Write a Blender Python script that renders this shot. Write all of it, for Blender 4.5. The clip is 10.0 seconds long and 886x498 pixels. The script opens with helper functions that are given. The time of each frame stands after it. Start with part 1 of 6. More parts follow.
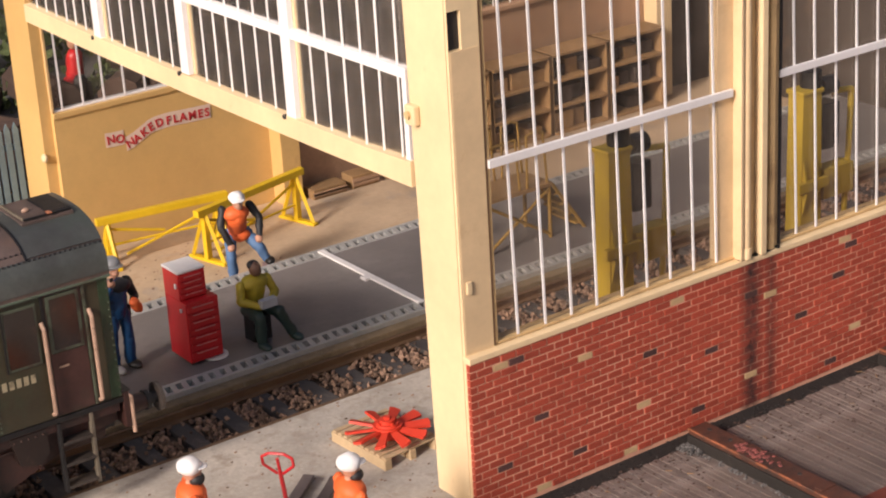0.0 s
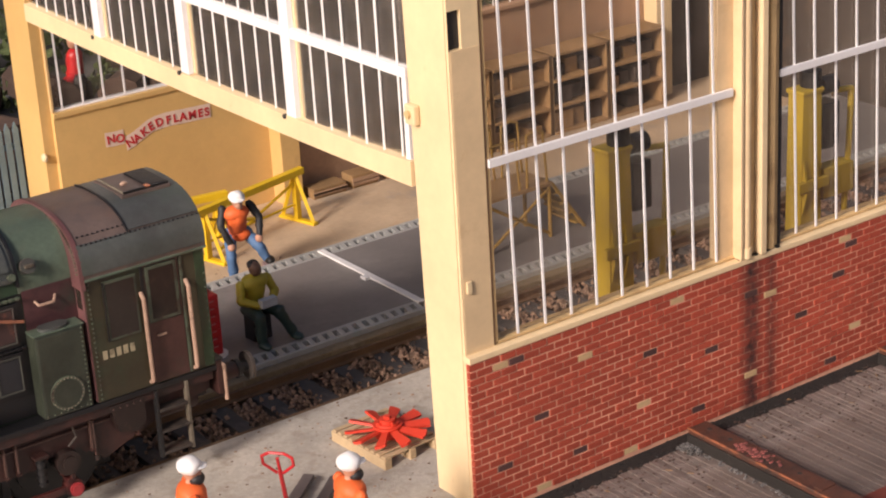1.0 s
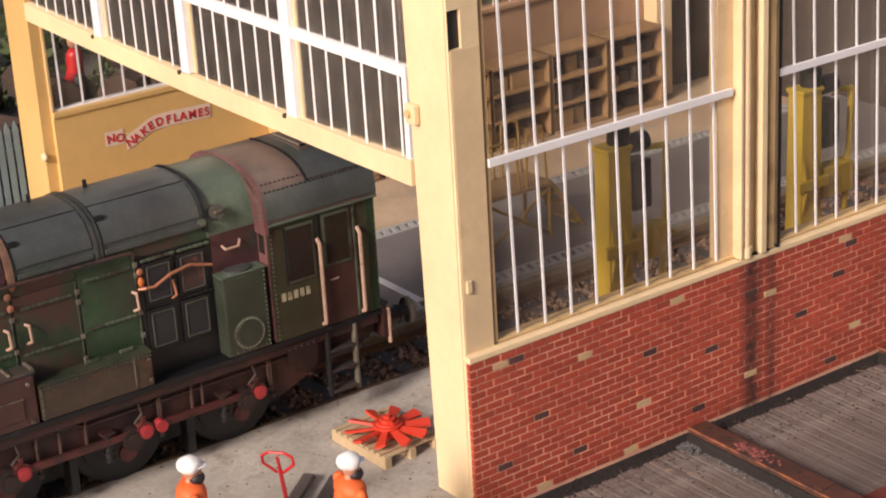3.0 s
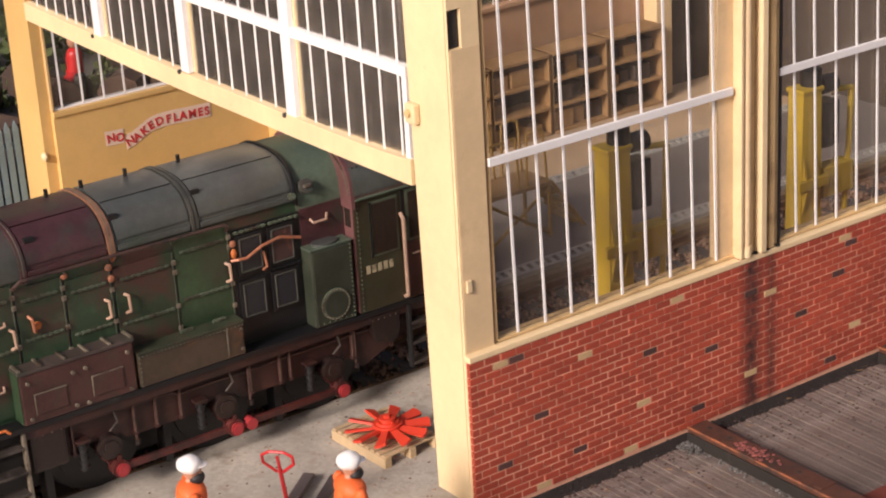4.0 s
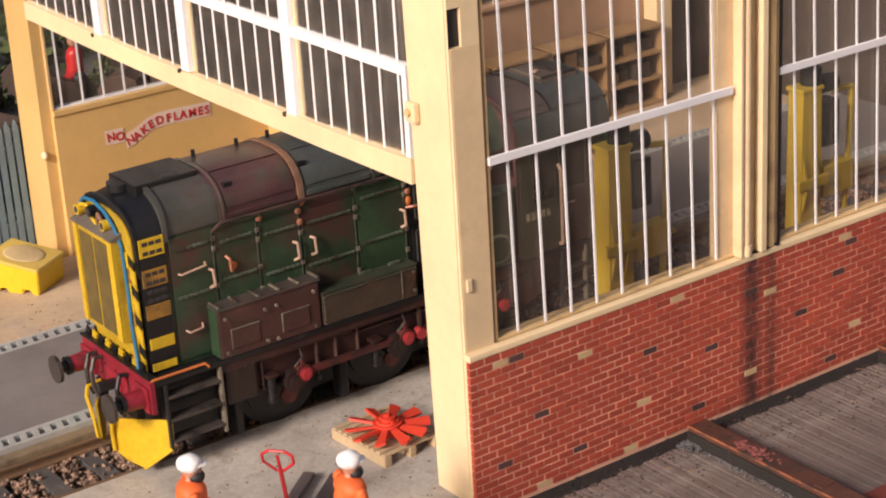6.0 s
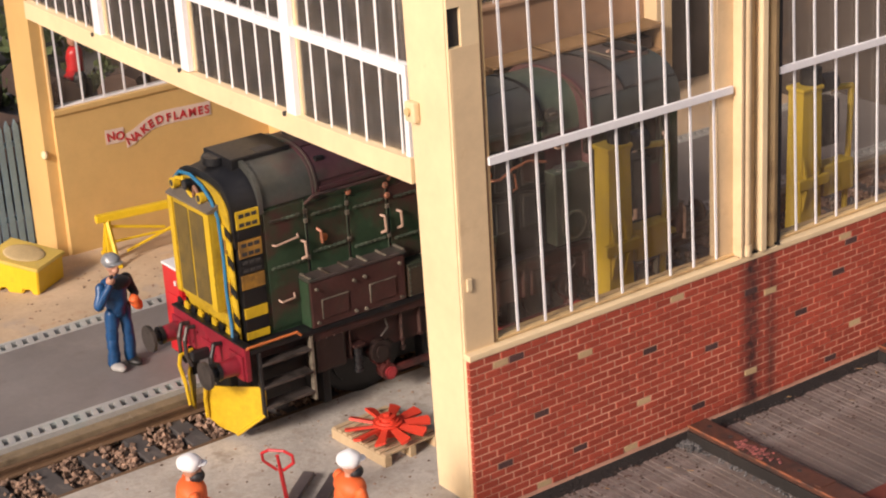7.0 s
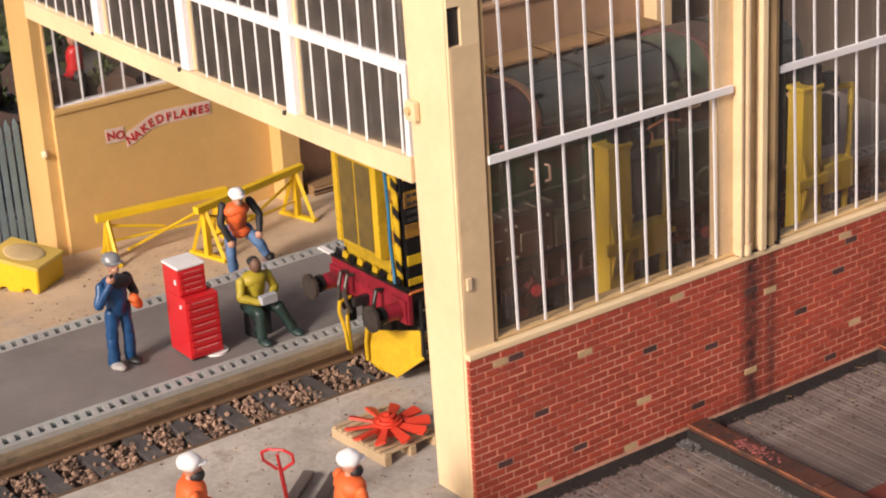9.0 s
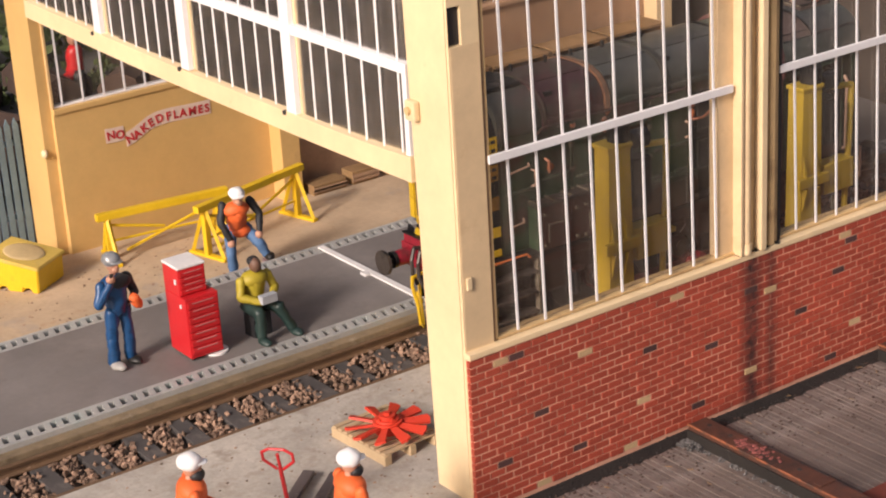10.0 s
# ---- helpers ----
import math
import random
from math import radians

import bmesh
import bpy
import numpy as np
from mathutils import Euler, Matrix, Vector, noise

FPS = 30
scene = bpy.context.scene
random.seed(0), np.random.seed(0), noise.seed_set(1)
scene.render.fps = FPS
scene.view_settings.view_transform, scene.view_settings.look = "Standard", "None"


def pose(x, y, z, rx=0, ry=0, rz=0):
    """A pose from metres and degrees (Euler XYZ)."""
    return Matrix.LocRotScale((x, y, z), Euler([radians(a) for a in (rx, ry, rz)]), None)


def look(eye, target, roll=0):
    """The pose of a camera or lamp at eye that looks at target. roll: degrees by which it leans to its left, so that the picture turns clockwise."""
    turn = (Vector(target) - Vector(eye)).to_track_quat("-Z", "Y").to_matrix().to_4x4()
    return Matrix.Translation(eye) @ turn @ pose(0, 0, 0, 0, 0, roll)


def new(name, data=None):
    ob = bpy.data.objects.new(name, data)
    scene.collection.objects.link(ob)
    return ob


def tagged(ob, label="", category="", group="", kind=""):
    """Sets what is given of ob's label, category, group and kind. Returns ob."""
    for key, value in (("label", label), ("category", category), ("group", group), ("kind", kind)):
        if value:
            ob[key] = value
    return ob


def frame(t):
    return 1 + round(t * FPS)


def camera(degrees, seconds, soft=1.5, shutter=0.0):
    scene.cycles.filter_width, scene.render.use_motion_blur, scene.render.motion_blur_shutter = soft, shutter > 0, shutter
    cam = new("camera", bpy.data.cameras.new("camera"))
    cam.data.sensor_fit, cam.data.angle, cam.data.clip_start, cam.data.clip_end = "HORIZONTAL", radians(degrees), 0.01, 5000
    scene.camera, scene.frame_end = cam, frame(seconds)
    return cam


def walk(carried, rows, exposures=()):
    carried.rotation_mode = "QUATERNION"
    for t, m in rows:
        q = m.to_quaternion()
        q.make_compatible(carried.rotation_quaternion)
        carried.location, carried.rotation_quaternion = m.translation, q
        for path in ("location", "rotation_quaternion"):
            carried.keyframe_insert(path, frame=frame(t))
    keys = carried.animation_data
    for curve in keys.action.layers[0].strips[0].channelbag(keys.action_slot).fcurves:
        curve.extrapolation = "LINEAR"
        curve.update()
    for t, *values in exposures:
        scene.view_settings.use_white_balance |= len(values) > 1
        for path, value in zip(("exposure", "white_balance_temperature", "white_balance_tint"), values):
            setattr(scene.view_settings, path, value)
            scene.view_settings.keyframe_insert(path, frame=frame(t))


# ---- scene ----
# All sizes below are in prototype metres; K turns them into the size of the 1:76 model.
K = 1 / 76.2


def sc(x, y, z, rx=0, ry=0, rz=0):
    return pose(x * K, y * K, z * K, rx, ry, rz)


# ---- camera ----
cam = camera(26.78, 10.0, soft=2.0)
EYE = Vector((-12.2, -17.2, 12.04)) * K
VIEW = Matrix(((0.808017, 0.258971, -0.529190), (-0.586553, 0.269222, -0.763855), (-0.055346, 0.927606, 0.369436)))


def view(drop):
    """The camera's pose, turned down by some degrees from its first aim."""
    m = VIEW.to_4x4() @ pose(0, 0, 0, -drop)
    m.translation = EYE
    return m


walk(cam, [(0.0, view(-0.015)), (1.0, view(0.0)), (2.5, view(0.010)), (4.0, view(0.034)), (5.5, view(0.056)),
           (7.0, view(0.080)), (8.0, view(0.090)), (9.0, view(0.105)), (10.0, view(0.117))],
     exposures=[(0.0, 0.15, 6500, 20), (10.0, 0.15, 6500, 20)])

# ---- light ----
SUN_FROM = Vector((-0.83, -0.27, 0.46)).normalized()
world = bpy.data.worlds.new("world")
scene.world = world
world.use_nodes = True
wn = world.node_tree.nodes
sky = wn.new("ShaderNodeTexSky")
sky.sky_type = "NISHITA"
sky.sun_disc = False
sky.sun_elevation = math.asin(SUN_FROM.z)
sky.sun_rotation = math.atan2(SUN_FROM.x, SUN_FROM.y)
sky.air_density, sky.dust_density, sky.ozone_density = 1.0, 4.0, 0.3
world.node_tree.links.new(sky.outputs[0], wn["Background"].inputs[0])
wn["Background"].inputs[1].default_value = 0.09
sun = new("sun", bpy.data.lights.new("sun", "SUN"))
sun.data.energy, sun.data.angle, sun.data.color = 3.75, radians(13), (1.0, 0.92, 0.80)
sun.matrix_basis = look(SUN_FROM * 2, (0, 0, 0))

# ---- materials ----


def mat(name, color, rough=0.6, metal=0.0, vary=0.18, big=0.8, fine=14.0, bump=0.25, stain=None, stain_at=0.58,
        stain_size=1.6, per_piece=0.0, spec=0.5, soft=0.12, stain2=None):
    """Painted or plain surface: colour with variation at two scales, stains with their own shape, fine relief."""
    m = bpy.data.materials.new(name)
    m.use_nodes = True
    nt = m.node_tree
    n, link = nt.nodes, nt.links.new
    b = n["Principled BSDF"]
    tc = n.new("ShaderNodeTexCoord")
    mp = n.new("ShaderNodeMapping")
    mp.inputs["Scale"].default_value = (1 / K,) * 3
    link(tc.outputs["Object"], mp.inputs[0])

    def tex(scale, detail=4.0, rough_=0.6):
        t = n.new("ShaderNodeTexNoise")
        t.inputs["Scale"].default_value, t.inputs["Detail"].default_value = scale, detail
        t.inputs["Roughness"].default_value = rough_
        link(mp.outputs[0], t.inputs["Vector"])
        return t.outputs["Fac"]

    def ramp(src, a, z, ca, cz):
        r = n.new("ShaderNodeValToRGB")
        r.color_ramp.elements[0].position, r.color_ramp.elements[1].position = a, z
        r.color_ramp.elements[0].color, r.color_ramp.elements[1].color = (*ca, 1), (*cz, 1)
        link(src, r.inputs[0])
        return r.outputs[0]

    def mix(kind, fac, a, z):
        x = n.new("ShaderNodeMixRGB")
        x.blend_type = kind
        for s, v in ((0, fac), (1, a), (2, z)):
            if hasattr(v, "links"):
                link(v, x.inputs[s])
            else:
                x.inputs[s].default_value = v if s == 0 else (*v, 1)
        return x.outputs[0]

    lo, hi = tuple(c * (1 - vary) for c in color), tuple(min(1, c * (1 + vary)) for c in color)
    col = ramp(tex(big), 0.3, 0.7, lo, hi)
    grain = tex(fine, 5.0, 0.7)
    col = mix("MULTIPLY", 1.0, col, ramp(grain, 0.25, 0.75, (1 - vary,) * 3, (1, 1, 1)))
    if stain:
        mask = ramp(tex(stain_size, 6.0, 0.68), stain_at, min(1, stain_at + soft), (0, 0, 0), (1, 1, 1))
        col = mix("MIX", mask, col, stain)
    if stain2:
        mask = ramp(tex(stain2[2], 5.0, 0.6), stain2[1], min(1, stain2[1] + soft), (0, 0, 0), (1, 1, 1))
        col = mix("MIX", mask, col, stain2[0])
    if per_piece:
        info = n.new("ShaderNodeObjectInfo")
        geo = n.new("ShaderNodeNewGeometry")
        add = n.new("ShaderNodeMath")
        add.operation = "ADD"
        link(info.outputs["Random"], add.inputs[0])
        link(geo.outputs["Random Per Island"], add.inputs[1])
        fr = n.new("ShaderNodeMath")
        fr.operation = "FRACT"
        link(add.outputs[0], fr.inputs[0])
        col = mix("MULTIPLY", 1.0, col, ramp(fr.outputs[0], 0.0, 1.0, (1 - per_piece,) * 3, (1, 1, 1)))
    link(col, b.inputs["Base Color"])
    rr = n.new("ShaderNodeMapRange")
    rr.inputs["To Min"].default_value, rr.inputs["To Max"].default_value = max(0, rough - 0.12), min(1, rough + 0.12)
    link(grain, rr.inputs[0])
    link(rr.outputs[0], b.inputs["Roughness"])
    b.inputs["Metallic"].default_value = metal
    b.inputs["Specular IOR Level"].default_value = spec
    if bump:
        bn = n.new("ShaderNodeBump")
        bn.inputs["Strength"].default_value, bn.inputs["Distance"].default_value = bump, 0.012 * K
        link(grain, bn.inputs["Height"])
        link(bn.outputs[0], b.inputs["Normal"])
    return m


def clear_mat(name, tint, haze):
    """Thin clear sheet: mostly see-through, slightly hazy and glossy."""
    m = bpy.data.materials.new(name)
    m.use_nodes = True
    nt = m.node_tree
    n, link = nt.nodes, nt.links.new
    n.remove(n["Principled BSDF"])
    out = n["Material Output"]
    tr, gl, df = n.new("ShaderNodeBsdfTransparent"), n.new("ShaderNodeBsdfGlossy"), n.new("ShaderNodeBsdfDiffuse")
    tr.inputs[0].default_value = (*tint, 1)
    gl.inputs[0].default_value, gl.inputs["Roughness"].default_value = (0.9, 0.9, 0.9, 1), 0.12
    df.inputs[0].default_value = (0.60, 0.50, 0.42, 1)
    fr = n.new("ShaderNodeFresnel")
    fr.inputs[0].default_value = 1.2
    noise_t = n.new("ShaderNodeTexNoise")
    noise_t.inputs["Scale"].default_value, noise_t.inputs["Detail"].default_value = 3.0 / K, 6.0
    tc = n.new("ShaderNodeTexCoord")
    link(tc.outputs["Object"], noise_t.inputs["Vector"])
    mr = n.new("ShaderNodeMapRange")
    mr.inputs["From Min"].default_value, mr.inputs["From Max"].default_value = 0.35, 0.75
    mr.inputs["To Min"].default_value, mr.inputs["To Max"].default_value = haze * 0.6, haze * 1.5
    link(noise_t.outputs["Fac"], mr.inputs[0])
    a, b2 = n.new("ShaderNodeMixShader"), n.new("ShaderNodeMixShader")
    link(mr.outputs[0], a.inputs[0]), link(tr.outputs[0], a.inputs[1]), link(df.outputs[0], a.inputs[2])
    link(fr.outputs[0], b2.inputs[0]), link(a.outputs[0], b2.inputs[1]), link(gl.outputs[0], b2.inputs[2])
    link(b2.outputs[0], out.inputs[0])
    return m


CREAM = mat("cream_paint", (0.78, 0.60, 0.36), 0.5, vary=0.10, big=0.5, fine=5.0, bump=0.15, stain=(0.42, 0.26, 0.12), stain_at=0.66, soft=0.25)
# Slightly duller cream with broad, soft brown patches.
CREAM_SIDE = mat("cream_paint_duller", (0.70, 0.52, 0.31), 0.5, vary=0.12, big=0.6, fine=6.0, bump=0.2, stain=(0.42, 0.25, 0.11), stain_at=0.56, stain_size=0.9, soft=0.3)
# Cream turned ochre: the interior's bounced light is put into the colour.
CREAM_BOUNCE = mat("cream_bounce_paint", (0.64, 0.41, 0.155), 0.45, vary=0.10, big=0.5, fine=5.0, bump=0.12, stain=(0.42, 0.24, 0.09), stain_at=0.64, soft=0.25)
DULL_YELLOW = mat("dull_yellow_paint", (0.60, 0.42, 0.045), 0.45, vary=0.18, stain=(0.28, 0.18, 0.03), stain_at=0.56, soft=0.2)
TAN_YELLOW = mat("tan_yellow_paint", (0.36, 0.215, 0.05), 0.55, vary=0.25, stain=(0.20, 0.12, 0.05), stain_at=0.52, soft=0.2)
CREAM_DIRTY = mat("cream_paint_grimy", (0.62, 0.42, 0.20), 0.55, vary=0.16, big=0.7, fine=6.0, bump=0.2, stain=(0.20, 0.11, 0.05), stain_at=0.52, soft=0.25)
# Brown for the post's rust edge and for shade painted between column flanges.
RUST_AND_SHADE = mat("rust_and_shade_brown", (0.16, 0.085, 0.04), 0.8, vary=0.3, big=0.9, stain=(0.05, 0.03, 0.02), stain_at=0.5, soft=0.2)
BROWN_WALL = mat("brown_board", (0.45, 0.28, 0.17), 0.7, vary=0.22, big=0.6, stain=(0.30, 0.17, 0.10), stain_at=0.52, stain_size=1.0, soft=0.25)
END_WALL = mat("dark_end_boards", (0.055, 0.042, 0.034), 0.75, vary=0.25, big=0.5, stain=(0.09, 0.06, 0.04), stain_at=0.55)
WHITE_BAR = mat("white_bar", (0.80, 0.78, 0.78), 0.4, vary=0.06, bump=0.05)
GLASS = clear_mat("clear_sheet", (0.93, 0.91, 0.88), 0.038)
GABLE_GLASS = clear_mat("dusty_clear_sheet", (0.94, 0.93, 0.91), 0.075)
BRICK = mat("red_brick", (0.45, 0.072, 0.036), 0.75, vary=0.16, big=0.5, fine=30.0, bump=0.3, per_piece=0.24)
BRICK_LIGHT = mat("buff_brick", (0.62, 0.42, 0.22), 0.75, vary=0.15, per_piece=0.15)
BRICK_DARK = mat("burnt_brick", (0.105, 0.045, 0.040), 0.75, vary=0.25, per_piece=0.3)
MORTAR = mat("mortar", (0.70, 0.36, 0.24), 0.85, vary=0.15, bump=0.3)
YARD = mat("yard_concrete", (0.50, 0.455, 0.395), 0.85, vary=0.28, big=0.7, fine=13.0, bump=1.0, stain=(0.30, 0.25, 0.20), stain_at=0.50, stain_size=2.4, soft=0.2, stain2=((0.17, 0.135, 0.105), 0.62, 5.0))
SAND = mat("sandy_floor", (0.54, 0.40, 0.26), 0.85, vary=0.18, big=0.6, fine=9.0, bump=0.5, stain=(0.30, 0.27, 0.245), stain_at=0.55, stain_size=0.8, soft=0.25, stain2=((0.40, 0.24, 0.13), 0.60, 2.6))
APRON = mat("grey_margin", (0.36, 0.38, 0.385), 0.75, vary=0.22, big=0.8, fine=9.0, bump=0.5, stain=(0.46, 0.35, 0.24), stain_at=0.56, stain_size=1.0, soft=0.2)
DECKING = mat("platform_slate", (0.195, 0.176, 0.166), 0.6, vary=0.2, big=0.5, fine=9.0, bump=0.35, stain=(0.28, 0.252, 0.228), stain_at=0.52, stain_size=0.7, soft=0.35, stain2=((0.10, 0.073, 0.062), 0.62, 1.7))
GRATE = mat("galvanised_grating", (0.44, 0.44, 0.42), 0.5, 0.2, vary=0.2, bump=0.3, stain=(0.25, 0.34, 0.33), stain_at=0.55, stain_size=0.8, soft=0.2, stain2=((0.24, 0.19, 0.14), 0.64, 3.0))
SLOT = mat("grating_slot", (0.035, 0.03, 0.028), 0.8)
KERB = mat("weathered_timber_edge", (0.25, 0.185, 0.11), 0.8, vary=0.3, fine=10.0, bump=0.9, stain=(0.085, 0.06, 0.035), stain_at=0.52, stain_size=2.2, soft=0.2, stain2=((0.40, 0.34, 0.25), 0.62, 3.5))
SLEEPER = mat("grey_sleeper", (0.085, 0.075, 0.070), 0.85, vary=0.3, fine=12.0, bump=0.8, stain=(0.17, 0.14, 0.12), stain_at=0.56, stain_size=3.0, soft=0.2)
BALLAST = mat("rusty_ballast", (0.42, 0.265, 0.18), 0.9, vary=0.3, fine=18.0, bump=0.6, per_piece=0.72)
BED = mat("track_bed", (0.10, 0.07, 0.05), 0.9, vary=0.3, bump=0.8)
RAIL = mat("rusty_rail", (0.17, 0.10, 0.055), 0.65, 0.15, vary=0.25)
PLOUGH = mat("grimy_plough_yellow", (0.64, 0.40, 0.012), 0.42, vary=0.2, big=1.5, stain=(0.26, 0.17, 0.05), stain_at=0.56, stain_size=1.6, soft=0.25)
YELLOW = mat("yellow_paint", (0.72, 0.47, 0.012), 0.42, vary=0.12, fine=9.0, stain=(0.38, 0.22, 0.02), stain_at=0.62, soft=0.2)
RED = mat("red_paint", (0.55, 0.018, 0.022), 0.35, vary=0.10, stain=(0.30, 0.02, 0.02), stain_at=0.62)
FORK = mat("worn_grey_fork", (0.17, 0.14, 0.135), 0.45, 0.3, vary=0.3, stain=(0.55, 0.54, 0.52), stain_at=0.62, stain_size=3.0)
LID_YELLOW = mat("dusty_yellow_lid", (0.66, 0.47, 0.10), 0.6, vary=0.2, stain=(0.50, 0.36, 0.17), stain_at=0.5, stain_size=2.0, soft=0.3)
SAND_LID = mat("sandy_lid", (0.58, 0.43, 0.21), 0.8, vary=0.2, stain=(0.40, 0.30, 0.16), stain_at=0.52, stain_size=3.0, soft=0.3)
PULL = mat("worn_pink_pull", (0.60, 0.24, 0.23), 0.4, vary=0.3, stain=(0.35, 0.03, 0.03), stain_at=0.55, stain_size=6.0)
FAN_RED = mat("orange_red_paint", (0.68, 0.055, 0.025), 0.5, vary=0.14, bump=0.2)
PALLET = mat("pale_pallet_wood", (0.60, 0.44, 0.26), 0.75, vary=0.18, fine=10.0, bump=0.4, per_piece=0.2)
WHITE_DIRT = mat("white_top", (0.78, 0.76, 0.74), 0.6, vary=0.12)
PLANK = mat("grey_brown_planks", (0.190, 0.150, 0.130), 0.48, vary=0.35, big=0.6, fine=12.0, bump=0.9, stain=(0.38, 0.335, 0.305), stain_at=0.54, stain_size=0.7, per_piece=0.25, soft=0.28, stain2=((0.042, 0.031, 0.026), 0.57, 0.9))
RUST_TIMBER = mat("rusted_beam", (0.105, 0.042, 0.027), 0.5, vary=0.35, big=1.2, bump=0.9, stain=(0.035, 0.024, 0.021), stain_at=0.48, stain_size=2.2, soft=0.18, stain2=((0.24, 0.085, 0.045), 0.64, 5.0))
ASH = mat("grey_ash", (0.20, 0.19, 0.185), 0.9, vary=0.4, per_piece=0.7)
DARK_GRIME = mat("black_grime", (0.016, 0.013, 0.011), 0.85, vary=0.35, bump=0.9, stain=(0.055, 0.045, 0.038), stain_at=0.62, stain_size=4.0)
RED_DUST = mat("red_dust", (0.34, 0.10, 0.085), 0.8, vary=0.4, per_piece=0.6)
RUST_LIP = mat("orange_rust_edge", (0.30, 0.10, 0.045), 0.65, vary=0.35, bump=0.6, stain=(0.07, 0.035, 0.025), stain_at=0.46, stain_size=3.0)
OXIDE = mat("oxide_red_edge", (0.16, 0.035, 0.022), 0.6, vary=0.25)
FENCE = mat("blue_grey_fence", (0.17, 0.26, 0.32), 0.5, 0.2, vary=0.2, stain=(0.10, 0.14, 0.17), stain_at=0.55)
HEDGE = mat("hedge_green", (0.115, 0.15, 0.055), 0.9, vary=0.4, big=2.0, per_piece=0.55)
FAR_GROUND = mat("far_ballast", (0.15, 0.145, 0.14), 0.95, vary=0.35, big=0.3, fine=5.0, bump=0.9, stain=(0.075, 0.075, 0.078), stain_at=0.5, stain_size=0.5, soft=0.2)
CRATE = mat("crate_wood", (0.40, 0.24, 0.105), 0.75, vary=0.25, per_piece=0.2, stain=(0.22, 0.12, 0.06), stain_at=0.54, soft=0.2)
CRATE_DARK = mat("dark_goods", (0.06, 0.04, 0.03), 0.85, vary=0.3)
LOG = mat("brown_bark", (0.105, 0.062, 0.045), 0.9, vary=0.35, bump=0.8, per_piece=0.4)



def streaked(base):
    """The brick again with two dark water streaks that run down below the rainwater pipe."""
    m = base.copy()
    m.name = "red_brick_streaked"
    nt = m.node_tree
    n, link = nt.nodes, nt.links.new
    b = n["Principled BSDF"]
    old = b.inputs["Base Color"].links[0].from_socket
    tc = n.new("ShaderNodeTexCoord")
    sep = n.new("ShaderNodeSeparateXYZ")
    link(tc.outputs["Object"], sep.inputs[0])
    wob = n.new("ShaderNodeTexNoise")
    wob.inputs["Scale"].default_value = 7.0 / K
    link(tc.outputs["Object"], wob.inputs["Vector"])

    def math_(op, a, c):
        x = n.new("ShaderNodeMath")
        x.operation = op
        x.use_clamp = op == "MULTIPLY_ADD"
        for i, v in enumerate((a, c)):
            if hasattr(v, "links"):
                link(v, x.inputs[i])
            else:
                x.inputs[i].default_value = v
        return x
    total = None
    for at, half in ((4.92, 0.21), (5.30, 0.12)):
        d = math_("ABSOLUTE", math_("SUBTRACT", sep.outputs["X"], at * K).outputs[0], 0).outputs[0]
        f = math_("MULTIPLY_ADD", d, -1 / (0.22 * K))
        f.inputs[2].default_value = 0.25 + half / 0.22
        total = f.outputs[0] if total is None else math_("MAXIMUM", total, f.outputs[0]).outputs[0]
    k = math_("MULTIPLY", total, wob.outputs["Fac"]).outputs[0]
    k = math_("MULTIPLY", k, 1.5).outputs[0]
    x = n.new("ShaderNodeMixRGB")
    link(k, x.inputs[0])
    link(old, x.inputs[1])
    x.inputs[2].default_value = (0.045, 0.018, 0.016, 1)
    link(x.outputs[0], b.inputs["Base Color"])
    return m


BRICK_STREAKED = streaked(BRICK)
MORTAR_STREAKED = streaked(MORTAR)

# ---- mesh helpers ----


def box(bm, x0, x1, y0, y1, z0, z1, bev=0.0, rot=None):
    m = Matrix.Translation(((x0 + x1) / 2, (y0 + y1) / 2, (z0 + z1) / 2))
    if rot is not None:
        m = m @ rot
    r = bmesh.ops.create_cube(bm, size=1, matrix=m @ Matrix.Diagonal((abs(x1 - x0), abs(y1 - y0), abs(z1 - z0), 1)))
    if bev:
        ed = list({e for v in r["verts"] for e in v.link_edges})
        bmesh.ops.bevel(bm, geom=ed, offset=bev, segments=2, affect="EDGES", profile=0.6)
    return bm


def cyl(bm, a, b, r, seg=12, r2=None):
    a, b = Vector(a), Vector(b)
    d = b - a
    m = Matrix.Translation((a + b) / 2) @ d.to_track_quat("Z", "Y").to_matrix().to_4x4()
    bmesh.ops.create_cone(bm, cap_ends=True, segments=seg, radius1=r, radius2=r if r2 is None else r2, depth=d.length, matrix=m)
    return bm


def tube(bm, pts, r, seg=8):
    for a, b in zip(pts, pts[1:]):
        cyl(bm, a, b, r, seg)
    for p in pts[1:-1]:
        bmesh.ops.create_icosphere(bm, subdivisions=1, radius=r * 1.02, matrix=Matrix.Translation(p))
    return bm


def ball(bm, c, r, s=(1, 1, 1), sub=2, rot=None):
    m = Matrix.Translation(c)
    if rot is not None:
        m = m @ rot
    bmesh.ops.create_icosphere(bm, subdivisions=sub, radius=r, matrix=m @ Matrix.Diagonal((*s, 1)))
    return bm


def prism(bm, outline, axis, a, b):
    """Solid between a and b along an axis; the outline is in the two other axes, in x, y, z order."""
    def at(p, v):
        q = list(p)
        q.insert("xyz".index(axis), v)
        return q
    va, vb = [bm.verts.new(at(p, a)) for p in outline], [bm.verts.new(at(p, b)) for p in outline]
    k = len(outline)
    bm.faces.new(va), bm.faces.new(vb[::-1])
    for i in range(k):
        bm.faces.new((va[(i + 1) % k], va[i], vb[i], vb[(i + 1) % k]))
    bmesh.ops.recalc_face_normals(bm, faces=bm.faces)
    return bm


